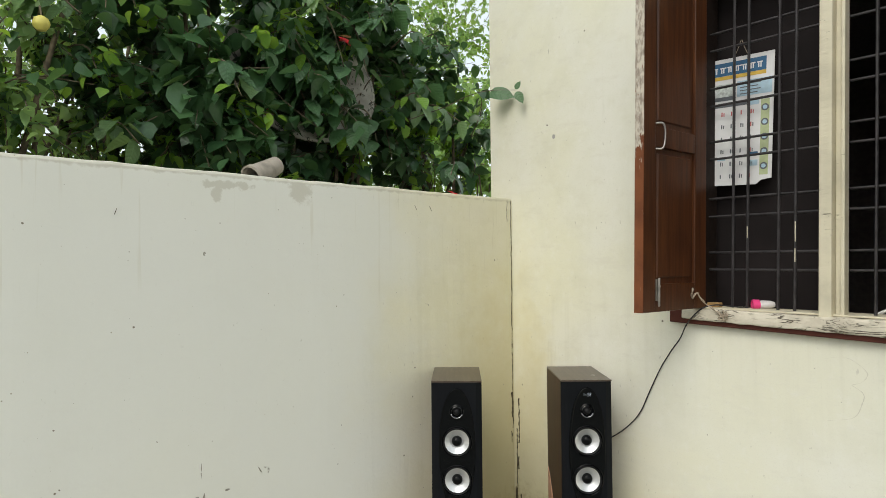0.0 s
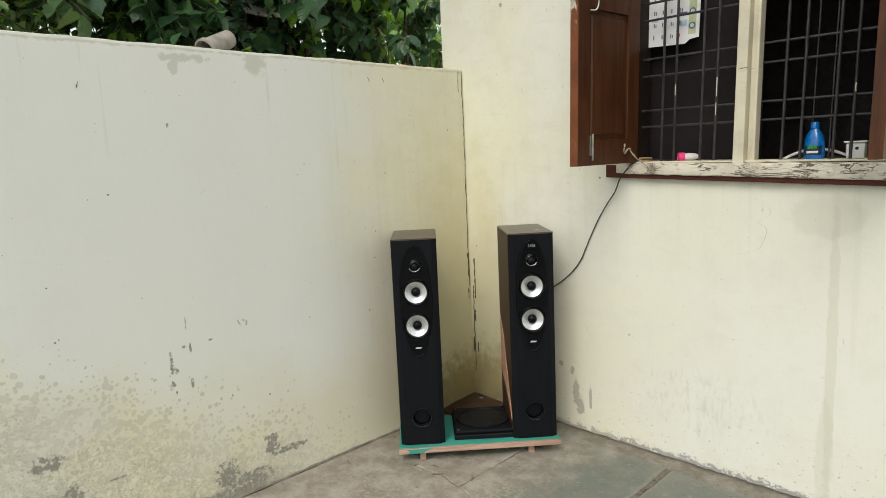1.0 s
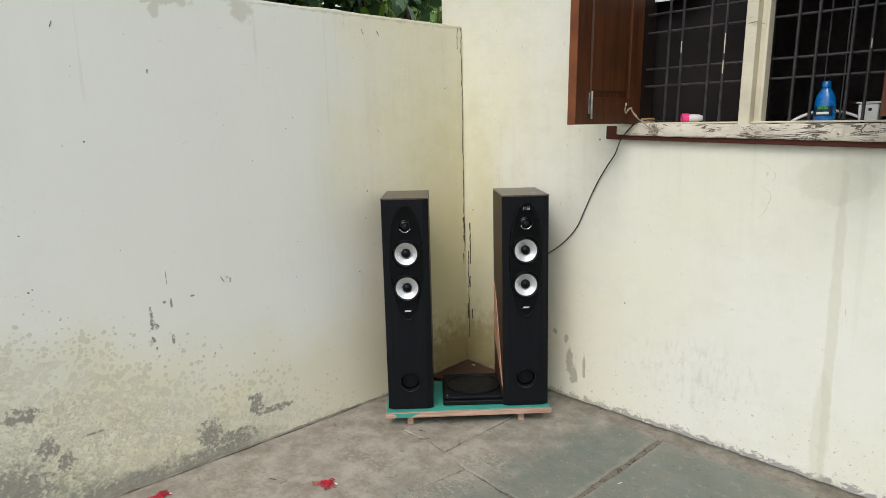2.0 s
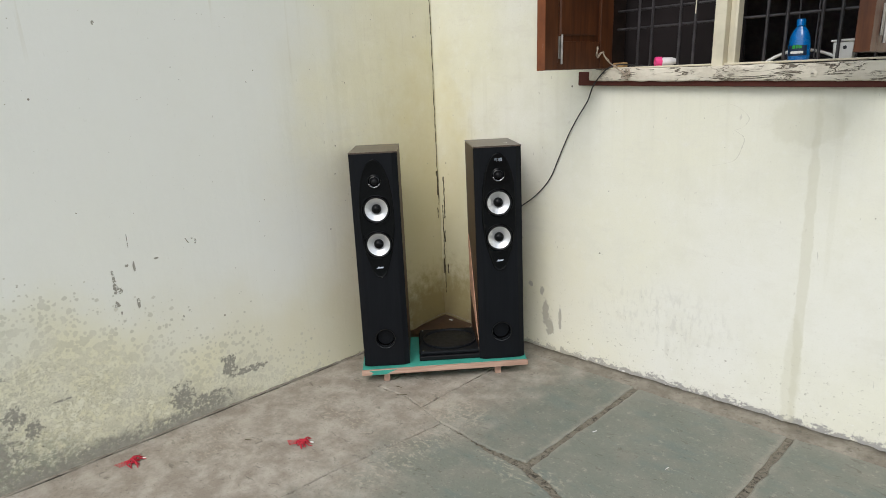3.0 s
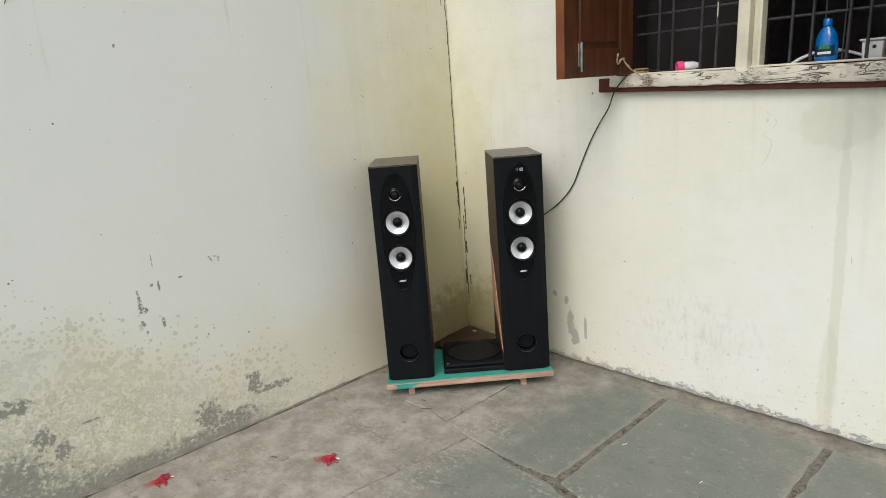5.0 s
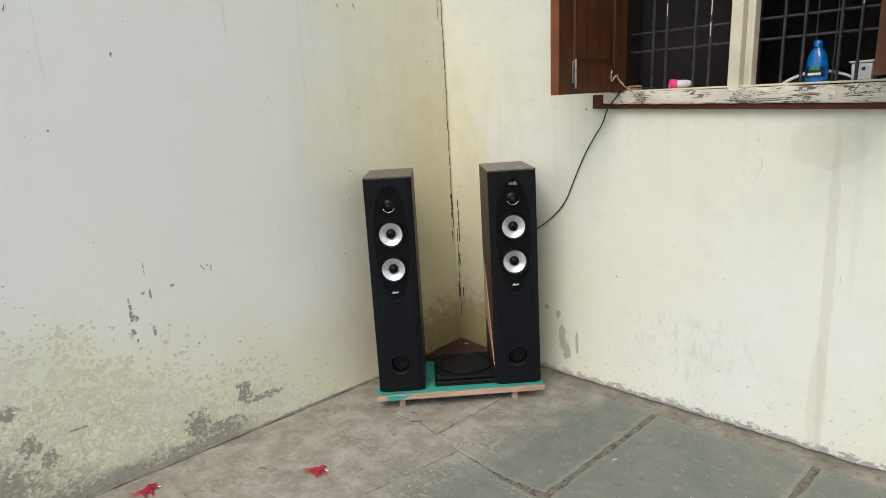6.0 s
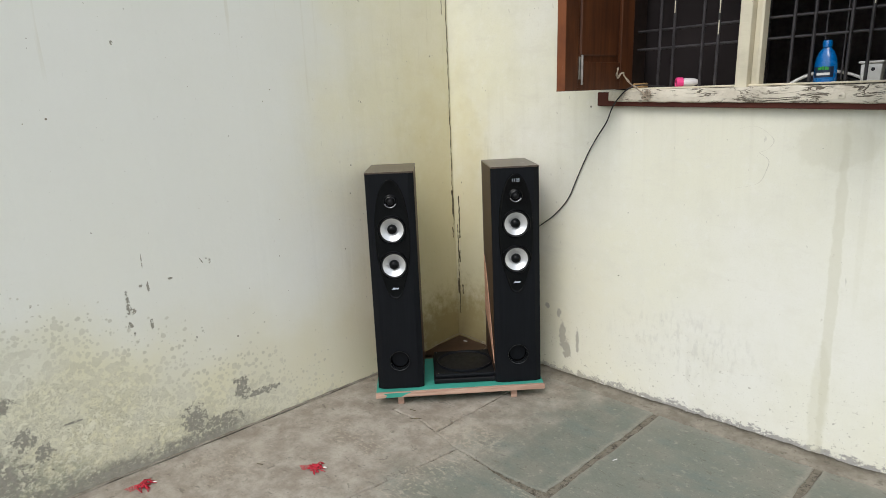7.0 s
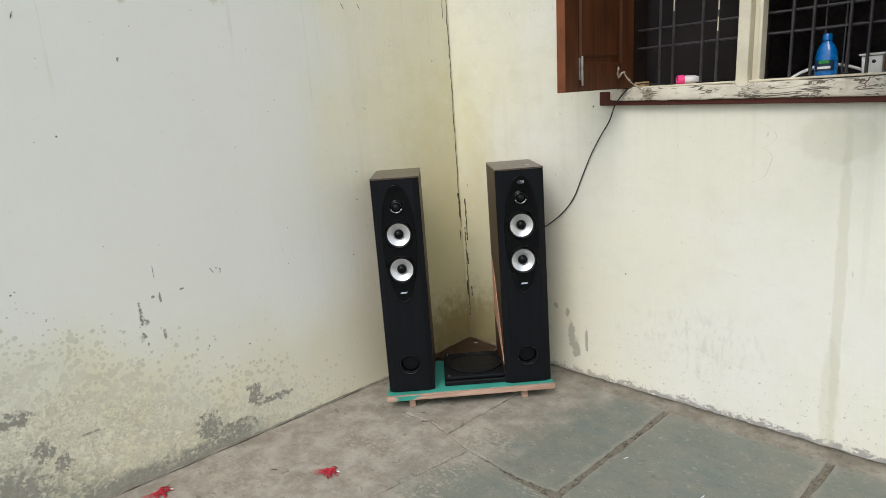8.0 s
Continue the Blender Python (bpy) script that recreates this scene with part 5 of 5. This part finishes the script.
def shrub(name, base, centre, radii, limbs, twigs, size, seed, label, mats, keep=None, category="shrub"):
    """Trunk, limbs to points in an ellipsoid, twigs, and leaves along the twigs."""
    rng = random.Random(seed)
    sh = empty(name, pose(*base), label, category)
    o = Vector(base)
    bm = bmesh.new()
    fork = o + Vector((0.05, 0.02, max(0.3, (centre[2] - base[2]) * 0.35)))
    tube(smooth_line([(0, 0, -0.02), (fork - o) * 0.5 + Vector((0.03, 0, 0)), fork - o], 4), 0.035, 8, bm, 0.8)
    tips = []
    for i in range(limbs):
        d = Vector((rng.gauss(0, 1), rng.gauss(0, 1), rng.gauss(0.2, 1))).normalized() * rng.uniform(0.3, 0.75)
        e = Vector((centre[0] + d.x * radii[0], centre[1] + d.y * radii[1], centre[2] + d.z * radii[2]))
        mid = (fork + e) / 2 + Vector((rng.uniform(-0.1, 0.1), rng.uniform(-0.1, 0.1), 0.1))
        tube(smooth_line([fork - o, mid - o, e - o], 4), 0.016, 6, bm, 0.5)
        tips.append(e)
    part("trunk", bm, TWIG, sh, smooth="all")
    bm = bmesh.new()
    groups = [[] for _ in mats]
    for i in range(twigs):
        d = Vector((rng.gauss(0, 1), rng.gauss(0, 1), rng.gauss(0, 1))).normalized() * rng.uniform(0.25, 1.0) ** 0.5
        e = Vector((centre[0] + d.x * radii[0], centre[1] + d.y * radii[1], centre[2] + d.z * radii[2]))
        if keep and not keep(e):
            continue
        a = min(tips, key=lambda t: (t - e).length)
        a = e + (a - e).normalized() * min(0.55, (a - e).length)
        mid = (a + e) / 2 + Vector((rng.uniform(-0.06, 0.06), rng.uniform(-0.06, 0.06), rng.uniform(0, 0.08)))
        line = smooth_line([a, mid, e], 4)
        tube([p - o for p in line], 0.0042, 4, bm, 0.4)
        g = rng.choices(range(len(mats)), [m[1] for m in mats])[0]
        for j, p in enumerate(line):
            for s in range(2 if j > 2 else 1):
                h = rng.uniform(-math.pi, math.pi)
                L = size * rng.uniform(0.5, 1.15) * (0.75 if g else 1)
                q = p - o + Vector((rng.uniform(-0.03, 0.03), rng.uniform(-0.03, 0.03), rng.uniform(-0.03, 0.02)))
                if keep and not keep(q + o):
                    continue
                groups[g].append((q, h, rng.gauss(0.5, 0.45), rng.gauss(0, 0.4), L, L * rng.uniform(0.62, 0.85)))
    part("twig_work", bm, TWIG, sh)
    for g, (mat, _) in zip(groups, mats):
        if g:
            leaves_mesh("crown", g, mat, sh, rng, "stuff", "many toothed green leaves")
    return sh


def clear(p):
    """Leaves keep off the wall below its top, out of the house and off the open side of the dish."""
    if p.x > -0.75 and -0.62 < p.y < -0.44 and 2.22 < p.z < 2.64:
        return False
    return not (p.x > -0.22 and (p.z < WALL_TOP + 0.06 or p.y > -0.12)) and not (p.x > EDGE_X - 0.12 and p.y > -0.1) and p.x < 0.12


MIX = [(LEAF_A, 0.84), (LEAF_B, 0.16)]
# More light-coloured leaves for the left shrubs, standing in for skylight on them.
SKYLIT = [(LEAF_A, 0.16), (LEAF_C, 0.70), (LEAF_B, 0.14)]
for i, (b, c, r, n, size, mats) in enumerate((
        ((-0.8, -3.5, 0.0), (-0.75, -3.4, 2.45), (0.65, 0.9, 1.15), 380, 0.078, SKYLIT),
        ((-0.7, -2.3, 0.0), (-0.75, -2.3, 2.5), (0.62, 0.85, 1.05), 420, 0.078, SKYLIT),
        ((-0.75, -1.3, 0.0), (-0.7, -1.35, 2.55), (0.55, 0.7, 1.0), 430, 0.105, MIX),
        ((-1.0, -0.5, 0.0), (-0.95, -0.55, 2.55), (0.5, 0.75, 1.05), 360, 0.105, MIX),
        ((-1.1, 0.3, 0.0), (-0.95, 0.2, 2.45), (0.45, 0.42, 0.75), 75, 0.10, MIX))):
    shrub("hibiscus_shrub", b, c, r, 11, n, size, 20 + i, "dense hibiscus shrub with broad toothed leaves above the wall", mats, clear)
for i, (b, c, r, n) in enumerate((
        ((-2.4, -3.4, 0.0), (-2.3, -3.2, 2.7), (0.9, 1.2, 1.5), 190),
        ((-2.3, -1.5, 0.0), (-2.2, -1.4, 2.7), (0.9, 1.1, 1.5), 210),
        ((-2.1, 0.0, 0.0), (-2.0, -0.1, 2.0), (0.6, 0.8, 0.8), 60))):
    shrub("garden_bush", b, c, r, 12, n, 0.10, 40 + i, "leafy green bush deeper in the garden", [(LEAF_A, 0.4), (LEAF_C, 0.6)], clear, "bush")
for i, (b, c, r) in enumerate((
        ((-6.0, -3.0, 0.0), (-6.0, -3.0, 4.3), (1.8, 2.4, 2.9)),
        ((-6.5, 1.4, 0.0), (-6.5, 1.2, 4.3), (1.8, 2.3, 2.9)),
        ((-6.0, 5.4, 0.0), (-6.0, 5.0, 4.0), (1.8, 2.0, 2.9)),
        ((-3.8, 3.4, 0.0), (-3.8, 3.2, 2.4), (1.0, 1.2, 1.8)))):
    shrub("garden_tree", b, c, r, 16, 520, 0.11, 60 + i, "light green leafy tree with sky showing through", [(LEAF_C, 0.7), (LEAF_B, 0.3)], None, "tree")

# ---------------------------------------------------------------- leaves that hang over the wall
SPRAY_MESHES = {}


def leaf_mesh(i, mat, key):
    if (i, key) not in SPRAY_MESHES:
        rng = random.Random(100 + i)
        L = 0.078 + 0.011 * i
        v, f = leaf_verts(L, L * (0.62 + 0.04 * (i % 4)), 0.1 + 0.06 * (i % 5), 0.12 + 0.07 * (i % 4), 0.14, rng)
        me = bpy.data.meshes.new("leaf")
        me.from_pydata(v.tolist(), [], f)
        me.shade_smooth()
        me.materials.append(mat)
        SPRAY_MESHES[(i, key)] = me
    return SPRAY_MESHES[(i, key)]


def spray(start, end, count, seed, young=0.2, old=LEAF_V, label="leafy hibiscus branch hanging over the wall"):
    """One bent branch with large single leaves, each a part of its own."""
    rng = random.Random(seed)
    a, b = Vector(start), Vector(end)
    br = empty("hibiscus_branch", pose(*start), label, "branch", "overhanging hibiscus branches")
    mid = (a + b) / 2 + Vector((0.02, rng.uniform(-0.05, 0.05), 0.08))
    line = smooth_line([a, mid, b], 8)
    part("stalk", tube([p - a for p in line], 0.0055, 6, taper=0.4), TWIG, br, smooth="all")
    for i in range(count):
        p = line[min(len(line) - 1, int(len(line) * (0.25 + 0.75 * i / count)))]
        y = rng.random() < young
        me = leaf_mesh(rng.randrange(3) if y else rng.randrange(7), LEAF_W if y else old, (LEAF_W if y else old).name)
        h = rng.uniform(-2.4, 1.0)
        droop = rng.uniform(0.3, 1.2)
        q = p - a
        tipd = Vector((math.cos(h) * math.cos(droop), math.sin(h) * math.cos(droop), -math.sin(droop)))
        pet = q + tipd * 0.025 + Vector((0, 0, 0.01))
        leaf = new("leaf", me)
        leaf.parent = br
        leaf.matrix_basis = Matrix.Translation(pet) @ Euler((rng.gauss(0, 0.4), droop, h)).to_matrix().to_4x4()
    return br


rng = random.Random(77)
for i in range(46):
    y = -2.85 + 2.85 * (i + rng.uniform(-0.4, 0.4)) / 46
    z = rng.choice((2.06, 2.2, 2.35, 2.5, 2.65, 2.8, 2.92)) + rng.uniform(-0.06, 0.06)
    if -1.2 < y < -0.15 and z < 2.32:
        z += 0.55
    if -0.72 < y < -0.40 and 2.15 < z < 2.75:
        z = 2.92
    if y < -1.55 and i % 2:
        continue
    x = -0.34 + rng.uniform(-0.08, 0.06)
    spray((x - 0.3, y + rng.uniform(-0.2, 0.2), z + 0.05), (x, y, z), rng.randint(6, 9), 200 + i, 0.08, LEAF_LIT if y < -1.55 or i % 5 == 0 else LEAF_V)
spray((-0.36, -1.48, 2.36), (-0.2, -1.40, 2.22), 9, 301, 0.35)
shoot = empty("hibiscus_shoot", pose(-0.34, -0.16, 2.40), "thin hibiscus shoot reaching past the house corner", "branch")
part("stalk", tube(smooth_line([(-0.45, -0.30, -0.16), (-0.2, -0.12, -0.06), (0, 0, 0), (0.14, 0.03, 0.035), (0.26, 0.08, 0.05), (0.435, 0.10, 0.02)], 6), 0.003, 6, taper=0.4), TWIG, shoot, smooth="all")
for (px, py, pz), (hx, hy, hz), i, size in (((0.265, 0.08, 0.035), (0.92, 0.15, -0.12), 4, 1.15), ((0.43, 0.10, 0.025), (0.40, 0.12, 0.62), 0, 0.62), ((0.435, 0.10, 0.01), (0.48, 0.12, -0.80), 0, 0.95)):
    leaf = new("leaf", leaf_mesh(i, LEAF_V, LEAF_V.name))
    leaf.parent = shoot
    ahead, up = Vector((hx, hy, hz)).normalized(), Vector((0.55, -0.75, 0.35))
    side = up.cross(ahead).normalized()
    turn = Matrix((ahead, side, ahead.cross(side))).transposed().to_4x4()
    leaf.matrix_basis = Matrix.Translation((px, py, pz)) @ turn @ Matrix.Scale(size, 4)

for i, (s0, s1, n) in enumerate((((-0.50, -1.25, 2.82), (-0.34, -0.92, 2.36), 11), ((-0.52, -0.98, 2.90), (-0.36, -0.78, 2.42), 11),
                                 ((-0.55, -0.80, 2.86), (-0.42, -0.62, 2.50), 9), ((-0.50, -1.05, 2.45), (-0.36, -0.68, 2.20), 10),
                                 ((-0.62, -0.66, 2.38), (-0.50, -0.50, 2.16), 8), ((-0.50, -1.00, 2.66), (-0.40, -0.80, 2.36), 12),
                                 ((-0.52, -1.20, 2.52), (-0.40, -0.95, 2.22), 12), ((-0.50, -0.88, 2.40), (-0.40, -0.72, 2.12), 10))):
    spray(s0, s1, n, 700 + i, 0.1)

# ---------------------------------------------------------------- dish, pot, fruit and flowers
DI = look((-0.76, -0.84, 2.49), (0.44, -0.98, 3.02)) @ pose(0, 0, 0, 180, 0, 0)
dish = empty("satellite_dish", DI, "weathered grey satellite dish half hidden by leaves", "dish")
bm = lathe([(0.0, 0.0), (0.12, 0.007), (0.24, 0.028), (0.34, 0.056), (0.40, 0.078), (0.405, 0.084), (0.398, 0.084), (0.336, 0.062), (0.238, 0.034), (0.12, 0.013), (0.0, 0.006)], 48)
part("reflector", bm, DISH, dish, smooth=True)
part("rim", lathe([(0.40, 0.076), (0.412, 0.078), (0.414, 0.088), (0.40, 0.088), (0.40, 0.076)], 48), DISH, dish, smooth=True)
part("mark", lathe([(0.0, 0.0), (0.045, 0.0), (0.045, 0.002), (0.0, 0.002)], 18, m=pose(0.22, 0.24, 0.063, 12, -12, 0)), DISH_RED, dish, "faded red mark")
part("mast", tube([(0, 0, -0.01), DI.inverted() @ Vector((-0.82, -0.84, 2.27)), DI.inverted() @ Vector((-0.82, -0.84, 0.0))], 0.022, 10), STEEL, dish)

pot = empty("clay_pot", pose(-0.11, -1.345, WALL_TOP + 0.034, 118, 0, 16) @ Matrix.Scale(0.78, 4), "pale clay pot lying on its side on the wall", "pot")
part("body", lathe([(0.0, -0.10), (0.042, -0.10), (0.047, -0.095), (0.060, 0.05), (0.062, 0.07), (0.054, 0.07), (0.042, -0.085), (0.0, -0.088)], 28), POT, pot, smooth=True)
part("lip", lathe([(0.060, 0.068), (0.068, 0.07), (0.070, 0.095), (0.060, 0.097), (0.056, 0.07), (0.060, 0.068)], 28), POT, pot, "thick rounded rim", smooth=True)

fr = empty("yellow_fruit", pose(-0.260, -2.094, 2.366), "small round yellow fruit among the leaves", "fruit")
part("flesh", lathe([(0.0, -0.027), (0.014, -0.024), (0.025, -0.011), (0.028, 0.002), (0.022, 0.018), (0.009, 0.026), (0.0, 0.024)], 18), FRUIT, fr, smooth=True)
part("stem", tube(smooth_line([(0, 0, 0.024), (-0.03, 0, 0.07), (-0.2, 0.02, 0.08), (-0.45, 0.02, 0.02)], 4), 0.003, 6), TWIG, fr)


def flower(m, label):
    fl = empty("hibiscus_flower", m, label, "flower", "red hibiscus flowers")
    for i in range(5):
        v, f = leaf_verts(0.05, 0.05, 0.25, 0.3, 0.1, random.Random(i))
        me = bpy.data.meshes.new("petal")
        me.from_pydata(v.tolist(), [], f)
        me.shade_smooth()
        me.materials.append(FLOWER)
        p = new("petal", me)
        p.parent = fl
        p.matrix_basis = Euler((0, -0.4, radians(72 * i))).to_matrix().to_4x4()
    part("stalk", tube([(0, 0, 0), (0, 0, -0.04), (-0.10, 0, -0.12), (-0.3, 0, -0.12)], 0.003, 6), TWIG, fl)
    return fl


flower(pose(-0.400, -0.770, 2.635, 0, 40, 0), "wilted red hibiscus flower before the dish")
flower(pose(-0.27, -0.16, 1.90, 0, 30, 20), "red hibiscus flower just above the wall")


# ---------------------------------------------------------------- stone slabs of the courtyard
def slab(corners, seed):
    """A worn slab with a slightly uneven rim."""
    rng = random.Random(seed)
    rim = []
    for (x0, y0), (x1, y1) in zip(corners, corners[1:] + corners[:1]):
        n = 26
        for i in range(n):
            t = i / n
            j = 0.0 if i == 0 else 0.003
            qx, qy = x0 + (x1 - x0) * t, y0 + (y1 - y0) * t
            big = 0.0 if i == 0 else (0.006 * noise.noise(Vector((qx * 13, qy * 13, seed))) + 0.003 * noise.noise(Vector((qx * 37, qy * 37, seed))))
            rim.append((qx + rng.uniform(-j, j) + big * (y1 != y0), qy + rng.uniform(-j, j) + big * (x1 != x0)))
    cx, cy = sum(p[0] for p in rim) / len(rim), sum(p[1] for p in rim) / len(rim)
    tilt = (rng.uniform(-0.002, 0.002), rng.uniform(-0.002, 0.002))
    bm = bmesh.new()
    lev = []
    for off, z in ((0.0, -0.03), (0.0, -0.004), (0.006, 0.0)):
        row = []
        for x, y in rim:
            d = Vector((cx - x, cy - y))
            d = d.normalized() * off
            row.append(bm.verts.new((x + d.x, y + d.y, z + (tilt[0] * (x - cx) + tilt[1] * (y - cy) if z == 0.0 else 0))))
        lev.append(row)
    for a, b in zip(lev, lev[1:]):
        for i in range(len(a)):
            j = (i + 1) % len(a)
            bm.faces.new((a[i], a[j], b[j], b[i]))
    bm.faces.new(lev[-1])
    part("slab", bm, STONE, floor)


SLABS = [[(0.357, -0.004), (0.628, -0.004), (0.642, -0.800), (0.52, -0.776), (0.358, -0.796)],
         [(0.634, -0.072), (1.232, -0.078), (1.229, -0.838), (1.06, -0.857), (0.81, -0.8385), (0.648, -0.804)],
         [(1.257, -0.085), (1.850, -0.085), (1.846, -1.062), (1.260, -0.852)],
         [(1.876, -0.080), (2.48, -0.085), (2.48, -1.06), (1.874, -1.06)],
         [(0.004, -0.004), (0.354, -0.004), (0.354, -0.800), (0.52, -0.7795), (0.640, -0.8055), (0.803, -0.842), (0.742, -1.34), (0.735, -1.60), (0.82, -1.62), (0.82, -2.38), (0.004, -2.38)],
         [(0.808, -0.8425), (0.98, -0.8585), (1.07, -0.877), (1.24, -0.882), (1.842, -1.088), (1.842, -1.60), (0.738, -1.60), (0.745, -1.34)],
         [(1.870, -1.085), (2.48, -1.085), (2.48, -1.60), (1.870, -1.60)]]
for i in range(6):
    y0 = -1.62 - 0.78 * i
    for j, (xa, xb) in enumerate(((0.004, 0.822), (0.832, 1.40), (1.42, 2.10), (2.12, 2.85), (2.87, 3.6), (3.62, 4.4), (4.42, 5.2))):
        if i == 0 and j == 0:
            continue
        SLABS.append([(xa, y0), (xb, y0), (xb, y0 - 0.765), (xa, y0 - 0.765)])
for j in range(4):
    xa = 2.50 + 0.72 * j
    SLABS += [[(xa, -0.085), (xa + 0.70, -0.085), (xa + 0.70, -0.82), (xa, -0.82)], [(xa, -0.84), (xa + 0.70, -0.84), (xa + 0.70, -1.60), (xa, -1.60)]]
for i, c in enumerate(SLABS):
    slab(c, 500 + i)
